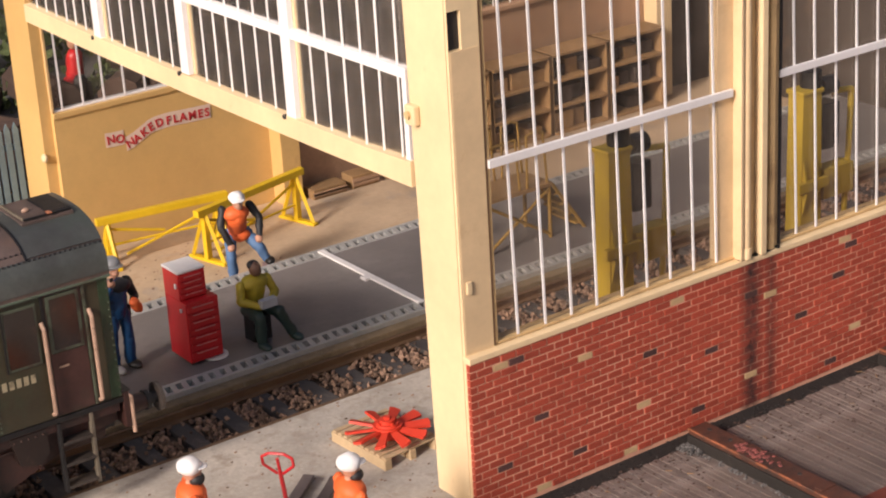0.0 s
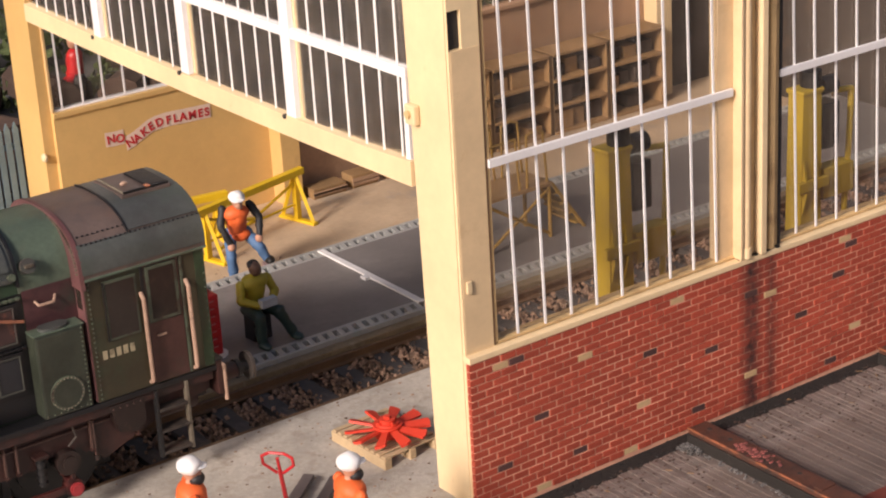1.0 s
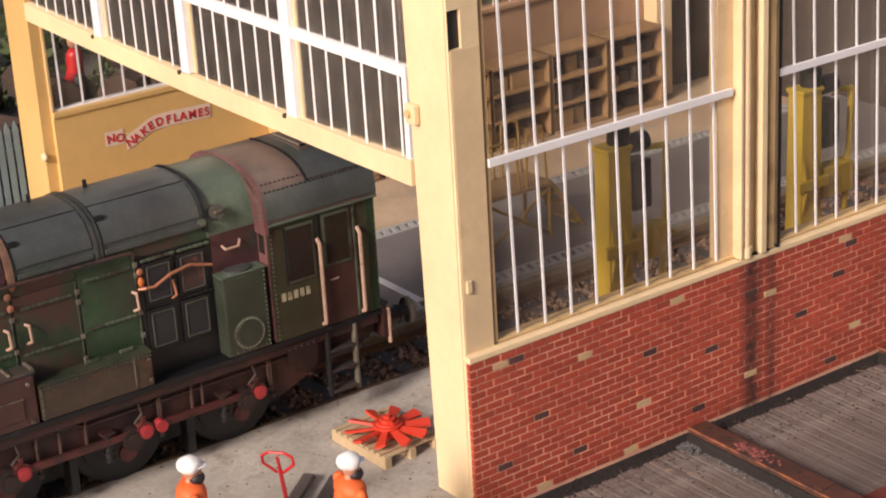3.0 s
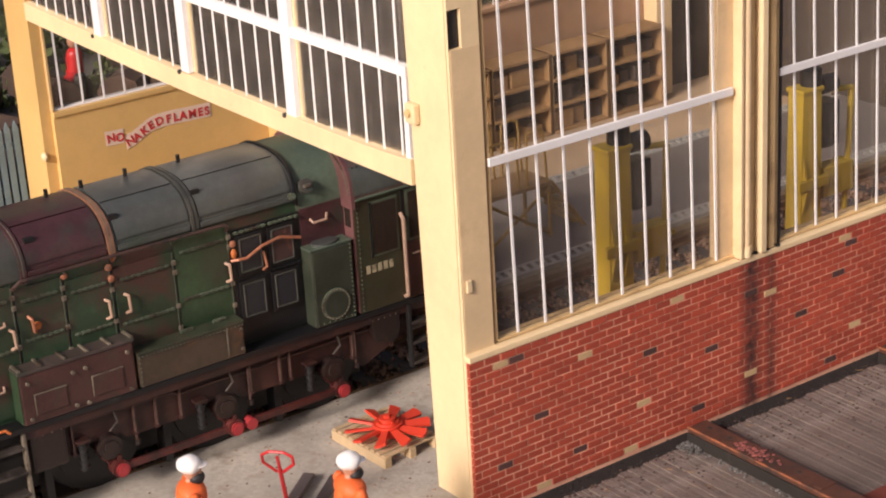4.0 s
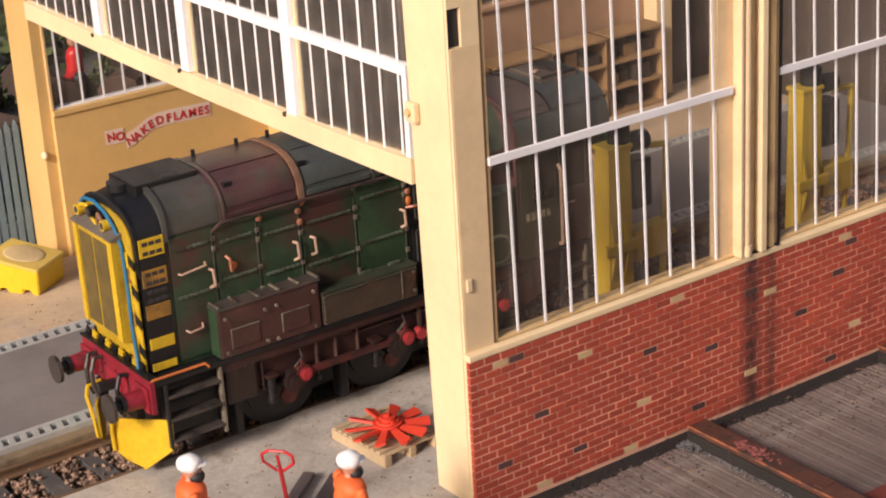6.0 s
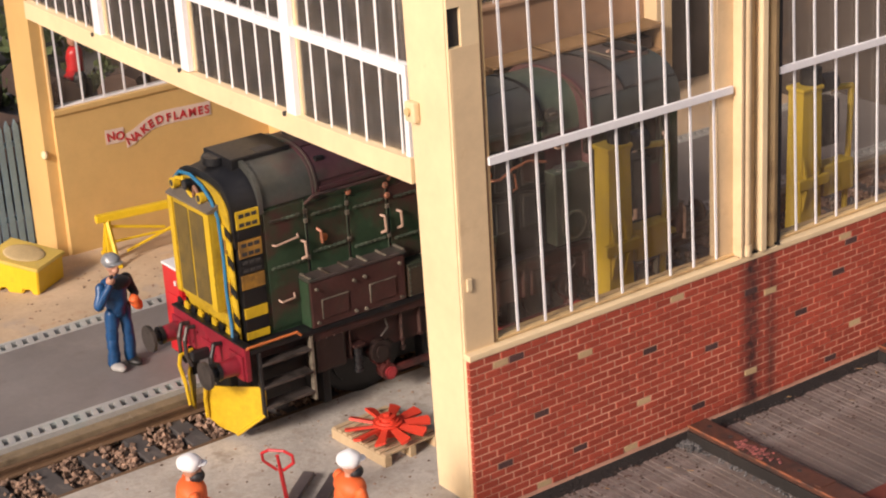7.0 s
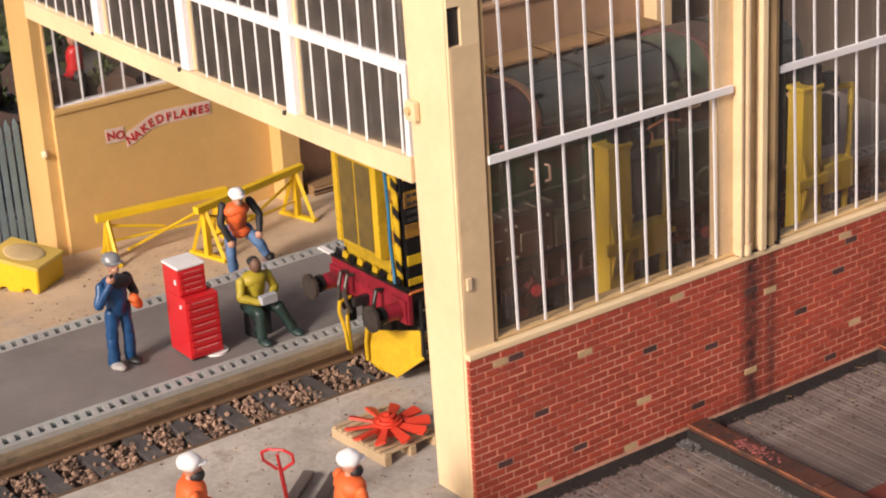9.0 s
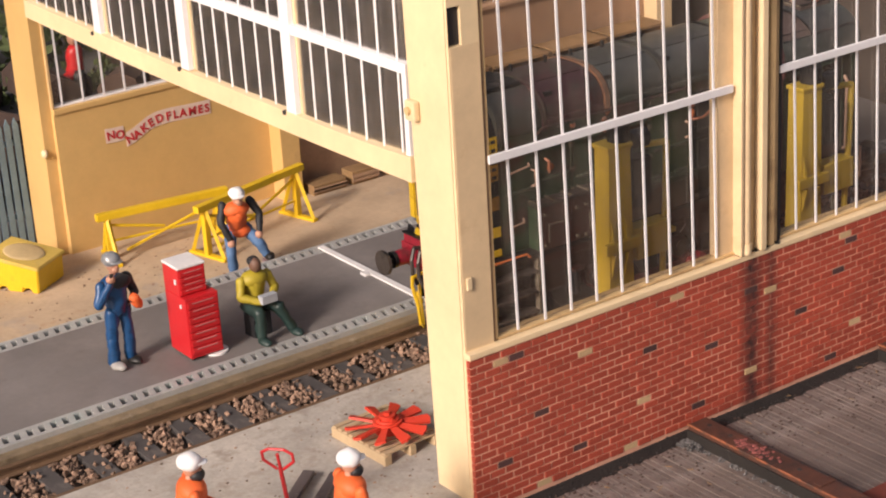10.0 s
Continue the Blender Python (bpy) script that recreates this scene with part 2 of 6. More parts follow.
def mesh_of(name, bm, material, smooth=False):
    bm.transform(Matrix.Scale(K, 4))
    if smooth:
        for f in bm.faces:
            f.smooth = True
        for e in bm.edges:
            if e.is_manifold and e.calc_face_angle(0) > 0.6:
                e.smooth = False
    me = bpy.data.meshes.new(name)
    bm.to_mesh(me)
    bm.free()
    me.materials.append(material)
    return me


def part(name, bm, material, parent=None, label="", at=None, smooth=False):
    """Links a bmesh as one mesh object, under a thing or part if given."""
    ob = new(name, mesh_of(name, bm, material, smooth))
    if parent is not None:
        ob.parent = parent
    if at is not None:
        ob.matrix_basis = at
    return tagged(ob, label)


def piece(name, me, parent, m):
    ob = new(name, me)
    ob.parent = parent
    ob.matrix_basis = m
    return ob


def thing(name, label, category, at=None, group="", kind=""):
    ob = new(name)
    ob.empty_display_size = 0.002
    if at is not None:
        ob.matrix_basis = at
    return tagged(ob, label, category, group, kind)


def setting(name, bm, material, label):
    return tagged(part(name, bm, material), label, name.rstrip("_0123456789").replace("_", " "), kind="structure")


def B():
    return bmesh.new()

# ---- large structure ----
LIGHT = [(0.43, 1.93), (1.9, 1.6), (3.6, 1.91), (2.95, 0.57), (4.79, 0.38), (5.19, 1.49), (6.76, 1.9), (7.02, 0.47), (1.14, -0.03), (2.52, -0.07)]
BURNT = [(0.67, 1.91), (3.06, 1.31), (4.26, 0.99), (1.07, 0.99), (1.75, 0.26), (0.41, 0.45), (3.99, 0.17), (5.82, 0.99), (6.63, 1.39), (6.81, 1.81), (6.49, 0.06), (5.03, 1.61)]
FLOOR_Z = -0.22     # back floor
TRACK_Y = 4.6
PLAT_Z = 0.15


def ground_and_floors():
    bm = B()
    bmesh.ops.create_grid(bm, x_segments=60, y_segments=60, size=420)
    for v in bm.verts:
        v.co.z = -0.5
    setting("ground", bm, FAR_GROUND, "dark grey-brown ballast ground round the building")
    bm = B()
    box(bm, -40, -0.01, -14, 3.93, -0.45, 0.0)
    box(bm, -0.01, 16, 0.3, 3.93, -0.45, 0.0)
    setting("pavement_1", bm, YARD, "worn sandy grey concrete yard beside the track")
    bm = B()
    box(bm, -40, 16, 3.932, 5.5, -0.48, -0.27)
    setting("track_bed", bm, BED, "dark earth bed below the sleepers")
    bm = B()
    box(bm, -40, 16, 5.86, 8.55, -0.48, PLAT_Z)
    setting("platform", bm, DECKING, "dark brown-grey smooth platform surface between drain gratings")
    bm = B()
    box(bm, -40, 16, 8.91, 12.55, -0.48, FLOOR_Z)
    box(bm, -40, -0.2, 12.55, 13.55, -0.48, FLOOR_Z)
    setting("floor", bm, SAND, "sandy ochre floor with grey oil stains")
    bm = B()
    box(bm, -40, 16, 8.912, 9.42, FLOOR_Z - 0.05, FLOOR_Z + 0.012)
    setting("pavement_2", bm, APRON, "grey concrete margin beside the drain grating")


def grating(y0, y1, name):
    g = thing(name, "pale galvanised drain grating strip with dark slots", "drain grating", kind="structure", at=sc(0, y0, PLAT_Z))
    w = y1 - y0
    bm = B()
    box(bm, -40, 16, 0, w, -0.5, -0.22)
    part("channel", bm, SLOT, g)
    for a, b in ((0, 0.075), (w - 0.075, w)):
        bm = B()
        box(bm, -40, 16, a, b, -0.219, 0.004, 0.006)
        part("side_strip", bm, GRATE, g)
    bm = B()
    x = -9.0
    while x < 15.5:
        prism(bm, [(x, 0.075), (x + 0.092, 0.075), (x + 0.092 + 0.05, w - 0.075), (x + 0.05, w - 0.075)], "z", -0.10, 0.001)
        x += 0.185
    tagged(part("rungs", bm, GRATE, g), kind="stuff")


def track():
    for y, nm in ((TRACK_Y - 0.63, "rail"), (TRACK_Y + 0.63, "rail")):
        bm = B()
        prism(bm, [(-0.035, 0.0), (0.035, 0.0), (0.035, -0.035), (0.010, -0.05), (0.010, -0.12), (0.06, -0.14), (0.06, -0.16), (-0.06, -0.16), (-0.06, -0.14), (-0.010, -0.12), (-0.010, -0.05), (-0.035, -0.035)], "x", -40, 15.9)
        tagged(part(nm, bm, RAIL, at=sc(0, y, 0)), "rusty brown running rail on grey sleepers", "rail", "rails of the track")
    bm = B()
    box(bm, -40, 16, 5.30, 5.498, -0.30, PLAT_Z - 0.075, 0.015)
    setting("kerb", bm, KERB, "weathered brown timber edge below the platform")
    box_me = mesh_of("sleeper", box(B(), -0.14, 0.14, -0.70, 0.72, -0.11, 0.0, 0.012), SLEEPER)
    x = -11.0
    rnd = random.Random(4)
    while x < 15:
        s = new("sleeper", box_me)
        s.matrix_basis = sc(x, TRACK_Y, -0.16, 0, 0, rnd.uniform(-1.2, 1.2))
        tagged(s, "grey weathered sleeper under the rails", "sleeper", "sleepers of the track")
        x += 0.72
    # loose rusty ballast between the sleepers
    verts, faces = [], []
    x0 = -10.64
    while x0 < 15:
        for _ in range(150):
            c = Vector((x0 + rnd.gauss(0, 0.135), TRACK_Y + rnd.uniform(-0.60, 0.68), -0.225 + rnd.uniform(0, 0.08)))
            if abs(c.x - x0) > 0.22:
                c.z = -0.150 + rnd.uniform(0, 0.01)
                if rnd.random() < 0.55:
                    continue
            if abs(c.y - TRACK_Y - 0.03) > 0.5 and rnd.random() < 0.5:
                continue
            r = rnd.uniform(0.03, 0.062)
            q = Euler((rnd.uniform(0, 6), rnd.uniform(0, 6), rnd.uniform(0, 6))).to_matrix()
            i = len(verts)
            for v in ((1, 0, 0), (-1, 0, 0), (0, 1, 0), (0, -0.8, 0.2), (0.1, 0, 0.7), (0, 0.1, -0.7)):
                verts.append(tuple((c + q @ (Vector(v) * r * rnd.uniform(0.75, 1.3))) * K))
            for a, b, d in ((0, 2, 4), (2, 1, 4), (1, 3, 4), (3, 0, 4), (2, 0, 5), (1, 2, 5), (3, 1, 5), (0, 3, 5)):
                faces.append((i + a, i + b, i + d))
        x0 += 0.72
    me = bpy.data.meshes.new("ballast")
    me.from_pydata(verts, [], faces)
    me.materials.append(BALLAST)
    tagged(new("ballast", me), "rusty brown ballast chips between the sleepers", "ballast", kind="stuff")


def bars(parent, axis, fixed, places, z0, z1, w=0.034, lean=0.0):
    """Thin white glazing bars; axis: the way in which their places run; lean: how far their tops stand off plumb."""
    for p in places:
        bm = B()
        if axis == "x":
            prism(bm, [(p - w / 2, z0), (p + w / 2, z0), (p + w / 2 + lean, z1), (p - w / 2 + lean, z1)], "y", fixed - 0.008, fixed + 0.008)
        else:
            box(bm, fixed - 0.008, fixed + 0.008, p - w / 2, p + w / 2, z0, z1)
        part("glazing_bar", bm, WHITE_BAR, parent)


def pane(parent, x0, x1, y0, y1, z0, z1, material=None):
    ob = part("pane", box(B(), x0, x1, y0, y1, z0, z1), material or GLASS, parent)
    ob.visible_shadow = False
    return ob


TOP = 7.0


def south_wall():
    w = setting("wall_south", box(B(), 0.03, 16, 0.006, 0.30, -0.45, 2.07), MORTAR_STREAKED, "red brick dado wall with scattered buff and burnt bricks")
    sill = setting("trim_south", box(B(), 0.01, 16, -0.015, 0.34, 2.072, 2.15, 0.010), CREAM, "cream painted sill on the brick wall")
    part("inner_sill", box(B(), 0.51, 16, 0.10, 0.30, 2.16, 2.20, 0.01), CREAM_DIRTY, sill)
    win = thing("window_1", "tall glazed bay with thin white bars over the brick wall", "window", kind="structure")
    pane(win, 0.53, 4.38, 0.155, 0.165, 2.22, TOP)
    bars(win, "x", 0.12, (0.89, 1.34, 1.775, 2.21, 2.65, 3.09, 3.51, 3.935, 4.36), 2.15, TOP, lean=-0.11)
    part("transom", box(B(), 0.52, 4.62, 0.06, 0.112, 4.535, 4.64, 0.006), WHITE_BAR, win)
    part("window_frame", box(B(), 0.508, 0.55, 0.10, 0.24, 2.16, TOP), CREAM_DIRTY, win)
    win = thing("window_2", "second glazed bay with white bars above the brick wall", "window", kind="structure")
    pane(win, 5.56, 9.5, 0.155, 0.165, 2.22, TOP)
    bars(win, "x", 0.12, (5.91, 6.31, 6.73, 7.15, 7.58, 8.0, 8.42, 8.84, 9.26), 2.18, TOP, lean=-0.17)
    part("transom", box(B(), 5.50, 9.5, 0.06, 0.112, 4.605, 4.71, 0.006), WHITE_BAR, win)
    part("window_frame", box(B(), 5.50, 5.55, 0.08, 0.24, 2.16, TOP), SLOT, win)
    pane(win, 9.6, 16, 0.155, 0.165, 2.22, TOP)
    p = thing("column_1", "cream painted column between glazed bays, rust stained, painted shade between flanges", "column", kind="structure")
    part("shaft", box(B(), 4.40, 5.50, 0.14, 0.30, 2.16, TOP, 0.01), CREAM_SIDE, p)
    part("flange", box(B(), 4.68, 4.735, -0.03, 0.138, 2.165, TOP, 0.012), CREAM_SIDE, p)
    # The dark strips beside the flanges are solid and stand in for shade.
    part("shadow_gap", box(B(), 4.737, 4.772, 0.09, 0.137, 2.165, TOP), RUST_AND_SHADE, p)
    part("flange", box(B(), 4.90, 4.99, 0.04, 0.138, 2.165, TOP, 0.012), CREAM_DIRTY, p)
    part("shadow_gap", box(B(), 4.992, 5.04, 0.09, 0.137, 2.165, TOP), RUST_AND_SHADE, p)
    part("flange", box(B(), 5.05, 5.16, -0.05, 0.138, 2.165, TOP, 0.015), CREAM, p)
    part("shadow_gap", box(B(), 5.162, 5.24, 0.09, 0.137, 2.165, TOP), RUST_AND_SHADE, p)
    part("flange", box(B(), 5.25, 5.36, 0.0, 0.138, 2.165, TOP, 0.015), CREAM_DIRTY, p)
    part("shadow_gap", box(B(), 5.362, 5.40, 0.09, 0.137, 2.165, TOP), RUST_AND_SHADE, p)
    part("flange", box(B(), 5.41, 5.47, 0.06, 0.138, 2.165, TOP, 0.012), CREAM_DIRTY, p)
    d = thing("downpipe", "cream rainwater pipe in the column's recess, black stains at its foot", "downpipe")
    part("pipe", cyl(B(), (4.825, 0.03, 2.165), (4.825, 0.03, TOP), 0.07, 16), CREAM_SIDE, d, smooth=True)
    part("shoe", cyl(B(), (4.825, 0.03, 2.165), (4.825, 0.03, 2.32), 0.085, 16), CREAM, d, smooth=True)
    part("pipe_clip", box(B(), 4.76, 4.89, -0.045, 0.0, 5.9, 5.96, 0.006), CREAM_DIRTY, d)
    rr = random.Random(12)
    bm = B()
    for _ in range(60):
        ball(bm, (rr.uniform(4.72, 5.5), rr.uniform(0.0, 0.12), 2.158), rr.uniform(0.012, 0.04), (1.4, 1.0, 0.35), 1)
    part("grime", bm, DARK_GRIME, d)
    return w


def corner_post(y0, y1, name, notch):
    p = thing(name, "stout cream corner post of the shed, worn and sunlit", "post", kind="structure")
    bm = B()
    if notch:
        x1 = 0.505
        prism(bm, [(y0, -0.45), (0.82, -0.45), (0.955, 6.10), (y0, 6.10)], "x", 0, x1)
        prism(bm, [(y0, 6.58), (0.965, 6.58), (0.975, TOP), (y0, TOP)], "x", 0, x1)
        prism(bm, [(y0, 6.10), (0.955, 6.10), (0.965, 6.58), (y0, 6.58)], "x", 0, 0.03)
        prism(bm, [(y0, 6.10), (0.955, 6.10), (0.965, 6.58), (y0, 6.58)], "x", 0.225, x1)
        prism(bm, [(y0 + 0.3, 6.10), (0.955, 6.10), (0.965, 6.58), (y0 + 0.3, 6.58)], "x", 0.03, 0.225)
        bmesh.ops.bevel(bm, geom=[e for e in bm.edges if all(v.co.x < 0.001 and v.co.y < y0 + 0.001 for v in e.verts)], offset=0.025, segments=3, affect="EDGES")
    else:
        x1 = 0.20
        prism(bm, [(12.66, -0.45), (13.62, -0.45), (13.46, TOP), (12.50, TOP)], "x", 0, x1)
    part("shaft", bm, CREAM if notch else CREAM_BOUNCE, p)
    if notch:
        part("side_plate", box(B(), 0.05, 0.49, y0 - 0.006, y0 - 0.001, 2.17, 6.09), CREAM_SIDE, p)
        part("rust_edge", box(B(), 0.478, 0.506, y0 - 0.010, y0 - 0.007, 2.17, TOP), RUST_AND_SHADE, p)
        # Black block in place of the shade deep inside the notch.
        part("notch_lining", box(B(), 0.032, 0.223, y0 + 0.05, y0 + 0.298, 6.105, 6.575), SLOT, p)
        part("lug", box(B(), -0.10, -0.002, 0.72, 0.93, 5.06, 5.32, 0.03), CREAM, p)
        part("lug_pin", cyl(B(), (-0.14, 0.83, 5.20), (-0.10, 0.83, 5.20), 0.05), CREAM_DIRTY, p)
        part("latch", box(B(), 0.09, 0.17, y0 - 0.04, y0 - 0.007, 2.98, 3.15, 0.015), CREAM, p)
    else:
        part("lug", ball(B(), (-0.02, 12.60, 1.73), 0.085, (0.7, 1, 1)), CREAM, p, smooth=True)


def front():
    f = thing("door_1", "glazed gable over the wide doorway, cream beam and white bars", "glazed gable", kind="structure")
    low = [(0.935, 4.217), (3.0, 4.195), (6.0, 4.185), (8.0, 4.185), (10.0, 4.21), (12.498, 4.255)]
    high = [(12.498, 4.56), (10.0, 4.51), (7.0, 4.475), (4.0, 4.49), (2.0, 4.51), (0.935, 4.55)]
    part("beam", prism(B(), low + high, "x", -0.05, 0.22), CREAM, f)
    part("transom", box(B(), -0.02, 0.10, 0.975, 12.498, 5.60, 5.735, 0.008), WHITE_BAR, f)
    muls = (3.77, 6.77, 9.68)
    for y in muls:
        part("mullion", box(B(), -0.04, 0.05, y - 0.12, y + 0.12, 4.49, TOP, 0.01), WHITE_BAR, f)
        part("mullion_back", box(B(), 0.052, 0.40, y - 0.15, y + 0.10, 4.49, TOP, 0.01), CREAM, f)
        part("bolt", cyl(B(), (-0.075, y + 0.15, 4.47), (-0.03, y + 0.15, 4.47), 0.035), SLOT, f)
    part("side_bar", box(B(), -0.01, 0.05, 0.985, 1.08, 4.53, 5.598, 0.006), WHITE_BAR, f)
    edges = (0.98, *muls, 12.5)
    rows = ((1.20, 1.62, 2.02, 2.43, 2.855, 3.25), (4.28, 4.68, 5.085, 5.48, 5.855, 6.225), (7.27, 7.68, 8.065, 8.46, 8.86, 9.29), (10.22, 10.59, 10.935, 11.34, 11.72, 12.1))
    for a, b, places in zip(edges, edges[1:], rows):
        bars(f, "y", 0.03, places, 4.47, TOP)
        pane(f, 0.055, 0.065, a + 0.02, b - 0.02, 4.5, TOP, GABLE_GLASS)


def north_wall():
    Y = 12.5
    bm = B()
    box(bm, 0.202, 4.5, Y, Y + 0.25, -0.45, 2.42)
    setting("wall_north", bm, CREAM_BOUNCE, "cream painted panel wall with a warning sign")
    setting("trim_north", box(B(), 0.202, 4.5, Y - 0.035, Y + 0.25, 2.422, 2.52, 0.012), CREAM_BOUNCE, "cream ledge on the panel wall")
    win = thing("window_3", "far glazed bay with white bars, blurred yard behind", "window", kind="structure")
    pane(win, 0.25, 4.5, Y + 0.10, Y + 0.11, 2.52, TOP)
    bars(win, "x", Y + 0.06, [0.42 + 0.412 * i for i in range(10)], 2.52, TOP)
    part("window_frame", box(B(), 0.202, 0.25, Y + 0.02, Y + 0.2, 2.522, TOP, 0.01), CREAM_DIRTY, win)
    part("window_frame", box(B(), 0.252, 4.5, Y + 0.05, Y + 0.2, 2.522, 2.555, 0.006), WHITE_BAR, win)
    p = setting("column_2", box(B(), 4.5, 4.92, Y - 0.4, Y + 0.3, -0.45, TOP, 0.02), CREAM_BOUNCE, "cream inner column of the far wall")
    bm = B()
    box(bm, 4.92, 14.05, Y, Y + 0.25, -0.45, 2.45)
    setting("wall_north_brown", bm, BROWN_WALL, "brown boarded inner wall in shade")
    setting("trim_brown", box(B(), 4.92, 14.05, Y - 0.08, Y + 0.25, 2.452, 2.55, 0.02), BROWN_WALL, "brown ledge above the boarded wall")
    win = thing("window_4", "far side glazing with greenery behind", "window", kind="structure")
    pane(win, 4.92, 14.05, Y + 0.10, Y + 0.11, 2.55, TOP)
    bars(win, "x", Y + 0.06, [5.3 + 0.43 * i for i in range(20)], 2.55, TOP)
    setting("column_3", box(B(), 14.05, 14.5, Y - 0.4, Y + 0.3, -0.45, TOP, 0.02), CREAM, "cream column at the far end")
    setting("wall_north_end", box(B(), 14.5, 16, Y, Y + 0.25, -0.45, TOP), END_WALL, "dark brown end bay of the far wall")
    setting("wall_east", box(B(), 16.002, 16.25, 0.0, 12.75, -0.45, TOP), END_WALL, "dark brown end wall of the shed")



def timber_deck():
    d = thing("timber_deck", "dark weathered plank deck along the brick wall", "deck", at=sc(0, -0.27, -0.12), kind="structure")
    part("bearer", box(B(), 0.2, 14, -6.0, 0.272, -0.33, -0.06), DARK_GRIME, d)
    rnd = random.Random(8)
    mes = [mesh_of("plank", box(B(), 0.005, 0.087, -6.0, 0.0, -0.058, rnd.uniform(-0.006, 0.004), 0.008), PLANK) for _ in range(6)]
    for i in range(140):
        if 35 <= i <= 37:
            continue
        piece("plank", mes[i % 6], d, sc(0.35 + i * 0.092, -0.05 - rnd.uniform(0, 0.05), 0, 0, 0, rnd.uniform(-0.15, 0.15)))
    rr = random.Random(3)
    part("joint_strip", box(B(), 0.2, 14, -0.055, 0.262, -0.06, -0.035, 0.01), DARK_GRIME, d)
    bm = B()
    for i in range(700):
        x = rr.uniform(0.3, 9)
        ball(bm, (x, rr.uniform(-0.10, 0.25), rr.uniform(-0.04, -0.025)), rr.uniform(0.008, 0.022), (1.6, 1, 0.5), 1)
    tagged(part("grime", bm, DARK_GRIME, d), kind="stuff")
    bm = B()
    for i in range(420):
        x = rr.choice((3.30, 3.38)) + rr.gauss(0, 0.06)
        y = -0.05 - abs(rr.gauss(0, 0.16)) if i < 260 else -rr.uniform(0.1, 3.2)
        if i >= 260:
            x = 3.36 + rr.gauss(0, 0.035)
        ball(bm, (x, y, rr.uniform(0.0, 0.05 if i < 260 else 0.012)), rr.uniform(0.008, 0.024), (1.3, 1, 0.8), 1)
    tagged(part("ash_heap", bm, ASH, d), kind="stuff")
    bm = B()
    for i in range(900):
        ball(bm, (rr.uniform(0.5, 8.5), -rr.random() ** 1.3 * 2.6, 0.002), rr.uniform(0.004, 0.012), (1.6, 1, 0.4), 1)
    tagged(part("pale_flecks", bm, ASH, d), kind="stuff")
    bm = B()
    for i in range(26):
        x, y, a, w = rr.uniform(0.5, 7.5), -rr.random() ** 1.6 * 2.6, rr.uniform(0, 3.14), rr.uniform(0.012, 0.05)
        c, s_ = math.cos(a) * w, math.sin(a) * w
        cyl(bm, (x - c, y - s_, 0.012), (x + c, y + s_, 0.018), rr.uniform(0.003, 0.006), 5)
    tagged(part("straw_debris", bm, CRATE, d), kind="stuff")
    bm = B()
    for i in range(500):
        ball(bm, (rr.uniform(0.5, 7.5), -abs(rr.gauss(0, 0.9)), 0.004), rr.uniform(0.006, 0.022), (1.4, 1, 0.5), 1)
    tagged(part("dust_lumps", bm, LOG, d), kind="stuff")


def deck_beams():
    for x in (3.42, 7.25):
        t = thing("cross_beam", "rust-edged dark timber beam lying across the deck", "beam", at=sc(x, -0.30, -0.118), group="beams on the deck")
        part("web", box(B(), 0.0, 0.34, -5.5, 0.0, 0, 0.24, 0.02), RUST_TIMBER, t)
        part("lip", box(B(), -0.016, 0.018, -5.5, 0.0, 0.222, 0.252, 0.010), RUST_LIP, t)
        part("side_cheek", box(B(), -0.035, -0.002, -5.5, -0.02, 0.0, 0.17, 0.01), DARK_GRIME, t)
        part("top_strap", box(B(), 0.05, 0.33, -2.42, -2.30, 0.241, 0.262, 0.008), RUST_TIMBER, t)
        for y in (-0.22, -0.62, -1.9, -3.0):
            part("bolt_hole", cyl(B(), (0.2, y, 0.23), (0.2, y, 0.243), 0.035), SLOT, t)
        rr = random.Random(int(x * 10))
        bm = B()
        for _ in range(60):
            ball(bm, (0.17 + rr.gauss(0, 0.07), -1.15 + rr.gauss(0, 0.16), 0.246), rr.uniform(0.012, 0.032), (1.5, 1, 0.5), 1)
        tagged(part("red_debris", bm, RED_DUST, t), kind="stuff")
    setting("trim_deck", box(B(), 0.3, 14, -6.5, -2.9, -0.2, -0.09), OXIDE, "oxide red edge of the deck")


def fence():
    f = thing("palisade_fence", "blue-grey steel palisade fence outside the shed", "fence", at=sc(0, 13.6, FLOOR_Z))
    for z in (0.5, 1.9):
        part("fence_rail", box(B(), -9, -0.05, 0.03, 0.09, z, z + 0.1), FENCE, f)
    bm = B()
    prism(bm, [(-0.055, 0), (0.055, 0), (0.055, 2.28), (0, 2.42), (-0.055, 2.28)], "y", -0.02, 0.02)
    me = mesh_of("pale", bm, FENCE)
    for i in range(56):
        piece("pale", me, f, sc(-0.1 - i * 0.16, 0, 0.0))


